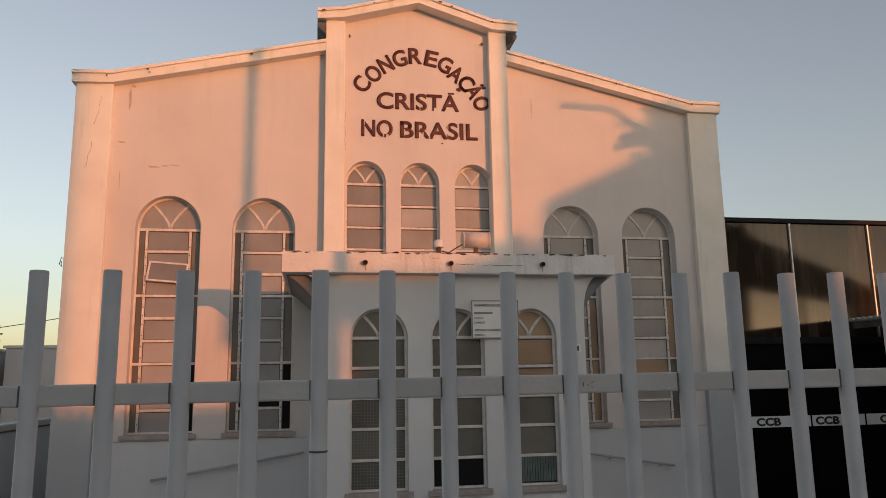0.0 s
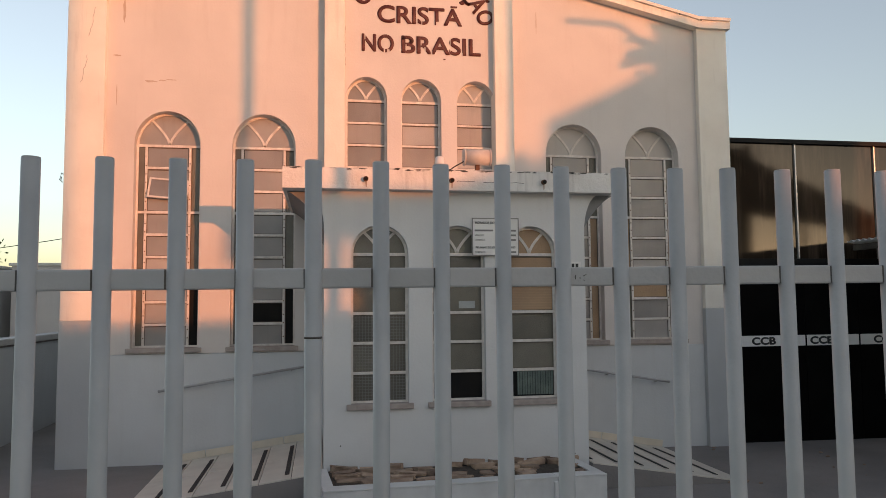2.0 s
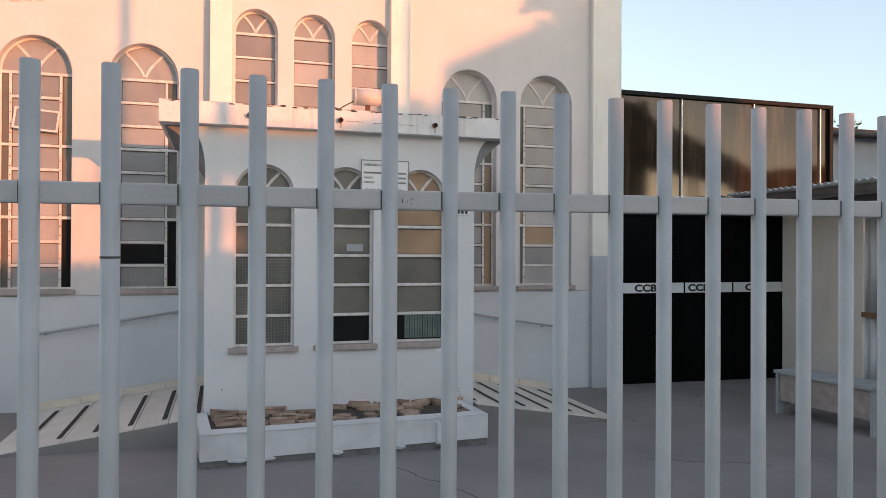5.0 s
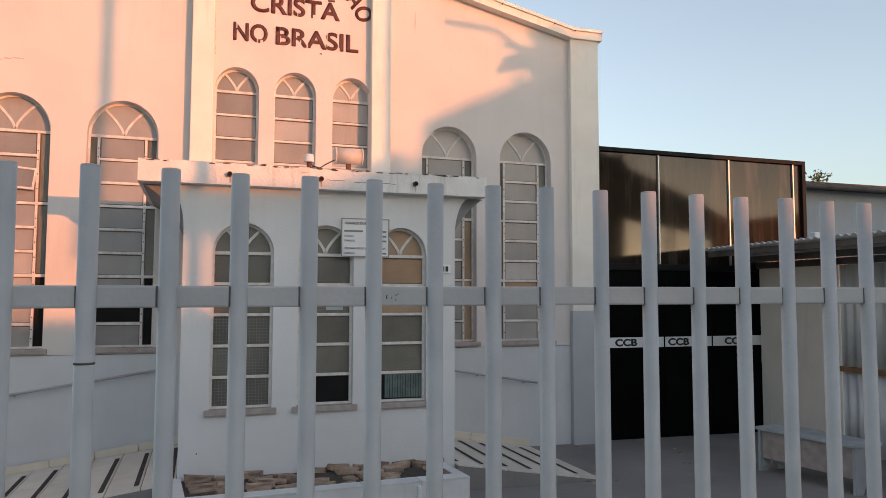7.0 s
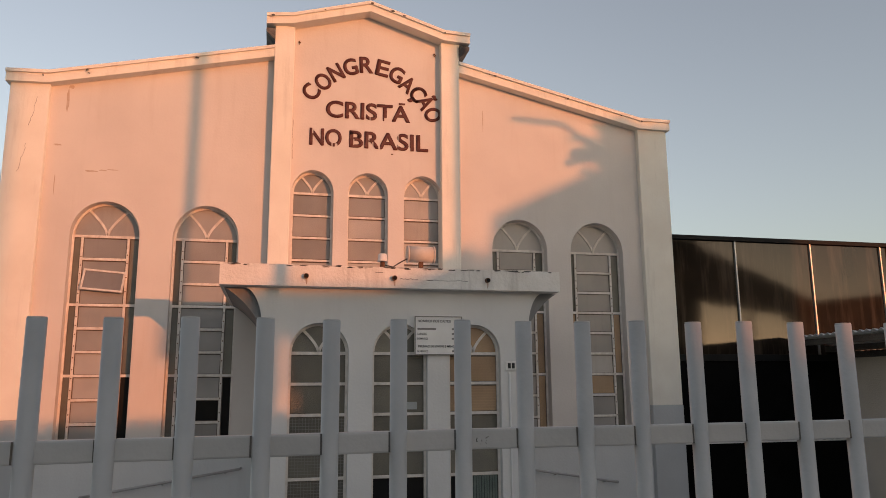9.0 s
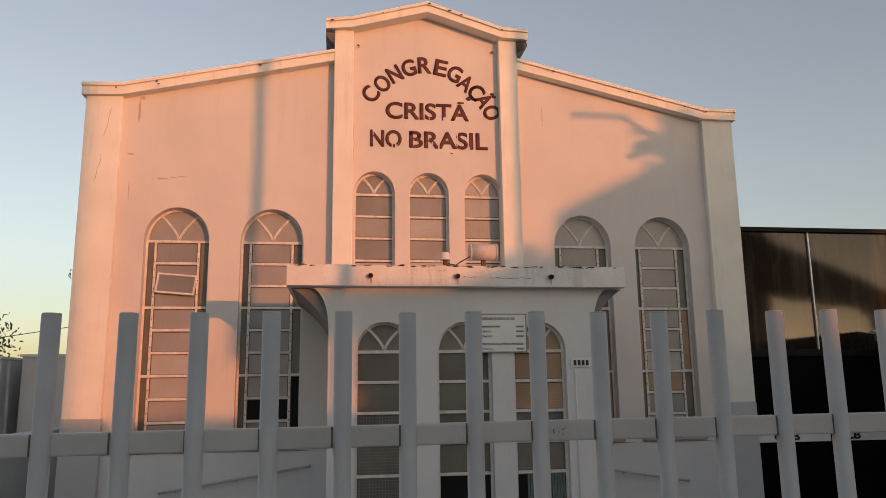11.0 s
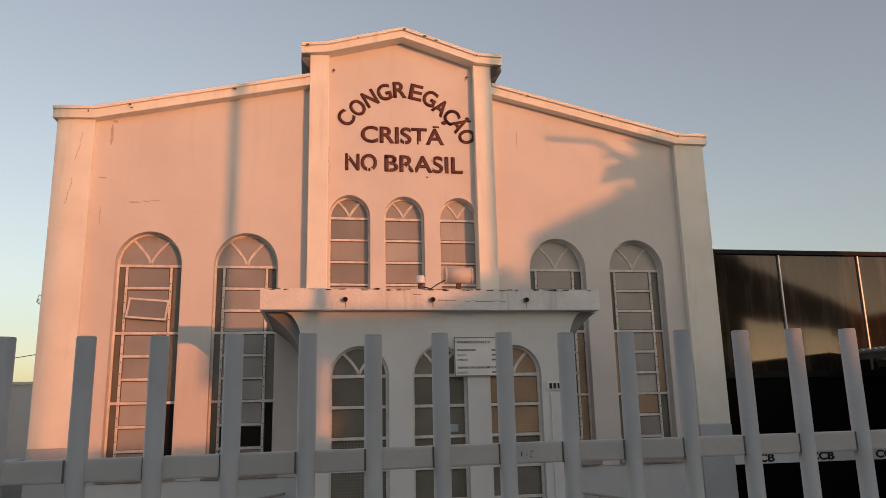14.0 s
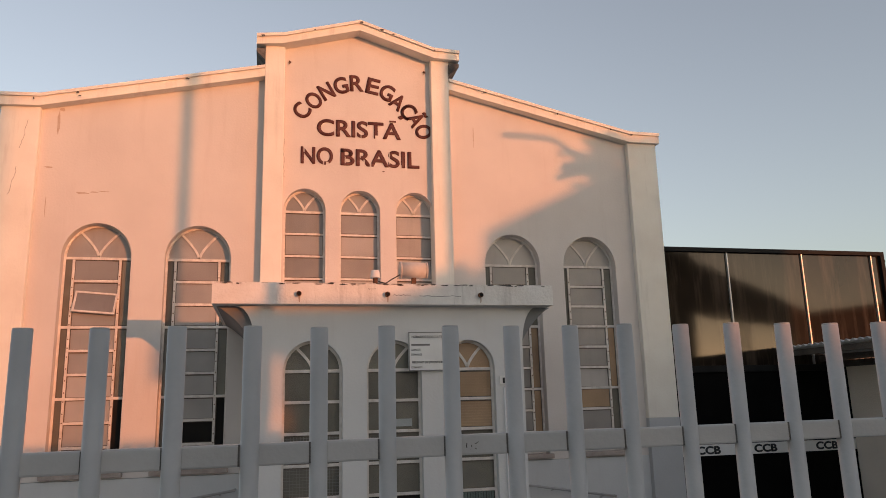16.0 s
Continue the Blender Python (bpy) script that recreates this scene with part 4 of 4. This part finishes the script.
# ---- trees ----
def tree(name, base, height, spread, n, leaf, label, seed, reach=(0.45, 1.05)):
    random.seed(seed)
    t = thing(name, label, "tree")
    x, y, z = base
    trunk = tube([(x, y, z), (x + 0.08, y, z + height * 0.3), (x - 0.04, y + 0.05, z + height * 0.6)], 0.035 * height, 10, None, 0.02 * height)
    tips = []
    for k in range(9):
        a = 2 * math.pi * k / 9 + random.uniform(-0.3, 0.3)
        r = spread * random.uniform(0.5, 0.95)
        top = (x + r * math.cos(a), y + r * math.sin(a), z + height * random.uniform(*reach))
        mid = (x + 0.4 * r * math.cos(a), y + 0.4 * r * math.sin(a), z + height * 0.68)
        tube([(x, y, z + height * 0.52), mid, top], 0.012 * height, 6, trunk, 0.003 * height)
        tips += [Vector(top), Vector(mid)]
    part("trunk", trunk, bark, t)
    verts, faces = [], []
    for k in range(n):
        c = random.choice(tips) + Vector((random.gauss(0, 1), random.gauss(0, 1), random.gauss(0, 0.8))) * spread * 0.24
        d = Vector((random.gauss(0, 1), random.gauss(0, 1), random.gauss(0, 1))).normalized()
        e = d.cross(Vector((random.gauss(0, 1), random.gauss(0, 1), random.gauss(0, 1)))).normalized()
        s = leaf * random.uniform(0.6, 1.3)
        i = len(verts)
        verts += [c - d * s, c - e * s * 0.4, c + d * s, c + e * s * 0.4]
        faces += [(i, i + 1, i + 2, i + 3)]
    me = bpy.data.meshes.new("crown")
    me.from_pydata(verts, [], faces)
    me.materials.append(leaf_green)
    ob = piece("crown", me, t)
    tagged(ob, kind="stuff")
    return t


tree("tree", (-11.4, 13.5, 0), 3.6, 1.3, 4200, 0.075, "small dark tree behind the outbuilding", 21)
tree("tree", (16.3, 9.5, 0), 5.3, 0.55, 2200, 0.07, "leafy treetop above the neighbouring roof", 22)

# ---- power lines at the left ----
pts = [(-24 + 26 * i / 16, 20.15, 2.6 + 0.0426 * (26 * i / 16) + 0.00484 * (26 * i / 16) ** 2) for i in range(17)]
tagged(new("power_line", mesh_of(tube(pts, 0.014, 5), "power_line", cable_black)), "thin sagging power line", "cable")

# ---- across the street, behind the camera: all turned to face the low sun's line ----
TURN = pose(0, 0, 0, 0, 0, math.degrees(math.atan(0.55)))
house = thing("house", "ochre house with steep gabled tile roof and lower annex", "house")
part("wall", plate([(1.15, -0.3), (4.9, -0.3), (4.9, 4.9), (3.02, 5.92), (1.3, 4.99), (1.15, 4.7)], [[(2.2, 1.0), (3.4, 1.0), (3.4, 2.1), (2.2, 2.1)]], -23.2, -23.0), house_paint, house)
for xe in (1.22, 4.82):
    part("roof", plate([(xe, 4.98), (3.02, 5.93), (3.02, 6.07), (xe, 5.12)], [], -31, -22.8), roof_tile, house)
part("annex_wall", plate([(-1.53, -0.3), (1.149, -0.3), (1.149, 4.66), (-1.53, 3.6)], [], -23.2, -23.0), house_paint, house)
part("annex_roof", plate([(-1.63, 3.56), (1.05, 4.66), (1.05, 4.79), (-1.63, 3.69)], [], -31, -22.8), roof_tile, house)
part("side_wall", box(-1.53, -1.38, -31, -23.2, -0.3, 3.6), house_paint, house)
part("side_wall", box(4.7, 4.9, -31, -23.2, -0.3, 4.9), house_paint, house)
part("back_wall", box(-1.3, 4.7, -31, -30.8, -0.3, 3.6), house_paint, house)
win = part("window", box(2.2, 3.4, -23.12, -23.08, 1.0, 2.1), wing_glass, house)
part("sill", box(2.15, 3.45, -23.0, -22.92, 0.95, 1.0), trim_paint, win)
# Unseen box added to the house only to shade the porch's upper wall.
part("eave", box(-1.95, -0.42, -23.4, -22.9, 3.58, 3.985, 0.02), roof_tile, house)
house.matrix_basis = TURN
# Unseen wall, added so that sunlight ends low on the church front.
street_wall = tagged(new("street_wall", mesh_of(box(-40, 60, -22.7, -22.5, -0.3, 2.92, 0.02), "street_wall", plaster)), "long unseen wall added to block the lowest sunlight", "wall", kind="structure")
street_wall.matrix_basis = TURN
# Unseen block added to keep low sun off the fence's left part.
block = thing("apartment_building", "unseen plain block, added to shade the left of the yard", "building")
part("wall", box(-26, -3.37, -31, -23, -0.3, 7.0), house_paint, block)
part("roof", box(-26.3, -3.36, -31.3, -22.95, 7.0, 7.15), roof_tile, block)
block.matrix_basis = TURN
# Unseen block added across the street to keep low sun off annex_building.
corner = thing("corner_building", "unseen low block with tiled roof, added to shade the annex", "building")
part("wall", box(9.3, 19, -30, -23.2, -0.3, 4.7), house_paint, corner)
part("roof", plate([(9.0, 4.70), (19.3, 4.70), (19.3, 4.78), (14.1, 5.3), (9.0, 4.82)], [], -30.3, -22.9), roof_tile, corner)
corner.matrix_basis = TURN
for x, y in ((4.60, -12.0), (7.50, -12.0), (-24, 20.2), (2, 20.2)):
    pole = thing("utility_pole", "round concrete utility pole at the kerb", "pole", "utility poles")
    h = 8.2 if y < 0 else 7.1
    part("shaft", tube([(x, y, -0.1), (x, y, h)], 0.058 if y < 0 else 0.1, 14, None, 0.055 if y < 0 else 0.08), pole_grey, pole)
    if y < 0:
        part("crossarm", box(x - 0.6, x + 0.6, y - 0.15, y - 0.05, 7.6, 7.7), wood, pole)
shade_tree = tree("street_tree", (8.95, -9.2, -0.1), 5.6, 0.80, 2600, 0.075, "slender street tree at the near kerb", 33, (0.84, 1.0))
part("limb", tube([(8.9, -9.2, 4.2), (8.3, -9.2, 5.0), (7.75, -9.2, 5.38), (7.42, -9.2, 5.60), (7.38, -9.2, 5.625), (6.74, -9.2, 5.64)], 0.034, 8, None, 0.034), bark, shade_tree)
random.seed(77)
verts, faces = [], []
for cx, cz, rx, rz, count in ((8.08, 5.40, 0.22, 0.30, 420), (7.80, 5.27, 0.15, 0.12, 150), (7.58, 5.24, 0.09, 0.09, 60), (7.50, 5.14, 0.06, 0.035, 26), (7.66, 5.45, 0.11, 0.035, 36), (7.68, 5.03, 0.04, 0.05, 16), (7.98, 5.62, 0.10, 0.06, 60), (8.1, 5.05, 0.24, 0.16, 200)):
    for k in range(count):
        a, r = random.uniform(0, 6.283), math.sqrt(random.random())
        c = Vector((cx + rx * r * math.cos(a), -9.2 + random.uniform(-0.2, 0.2), cz + rz * r * math.sin(a)))
        q = pose(*c, random.uniform(0, 360), random.uniform(0, 360), random.uniform(0, 360))
        i = len(verts)
        verts += [q @ Vector(v) for v in ((-0.05, 0, 0), (0, -0.024, 0.01), (0.05, 0, 0), (0, 0.024, 0.01))]
        faces.append((i, i + 1, i + 2, i + 3))
me = bpy.data.meshes.new("twig_leaves")
me.from_pydata([tuple(v) for v in verts], [], faces)
me.materials.append(leaf_green)
tagged(piece("twig_leaves", me, shade_tree), kind="stuff")
market = thing("market_roof", "dark open-sided gabled roof across the street", "roof")
part("roof", plate([(17.6, 6.2), (22.5, 5.5), (27.5, 4.9), (27.5, 5.3), (18.0, 9.1), (17.6, 9.0)], [], -25, -24), dark_tin, market)
for x in (17.8, 22.3, 27.3):
    for y in (-24.2, -24.8):
        part("post", tube([(x, y, -0.2), (x, y, 6.22 - 0.128 * (x - 17.6))], 0.09, 10), pole_grey, market)
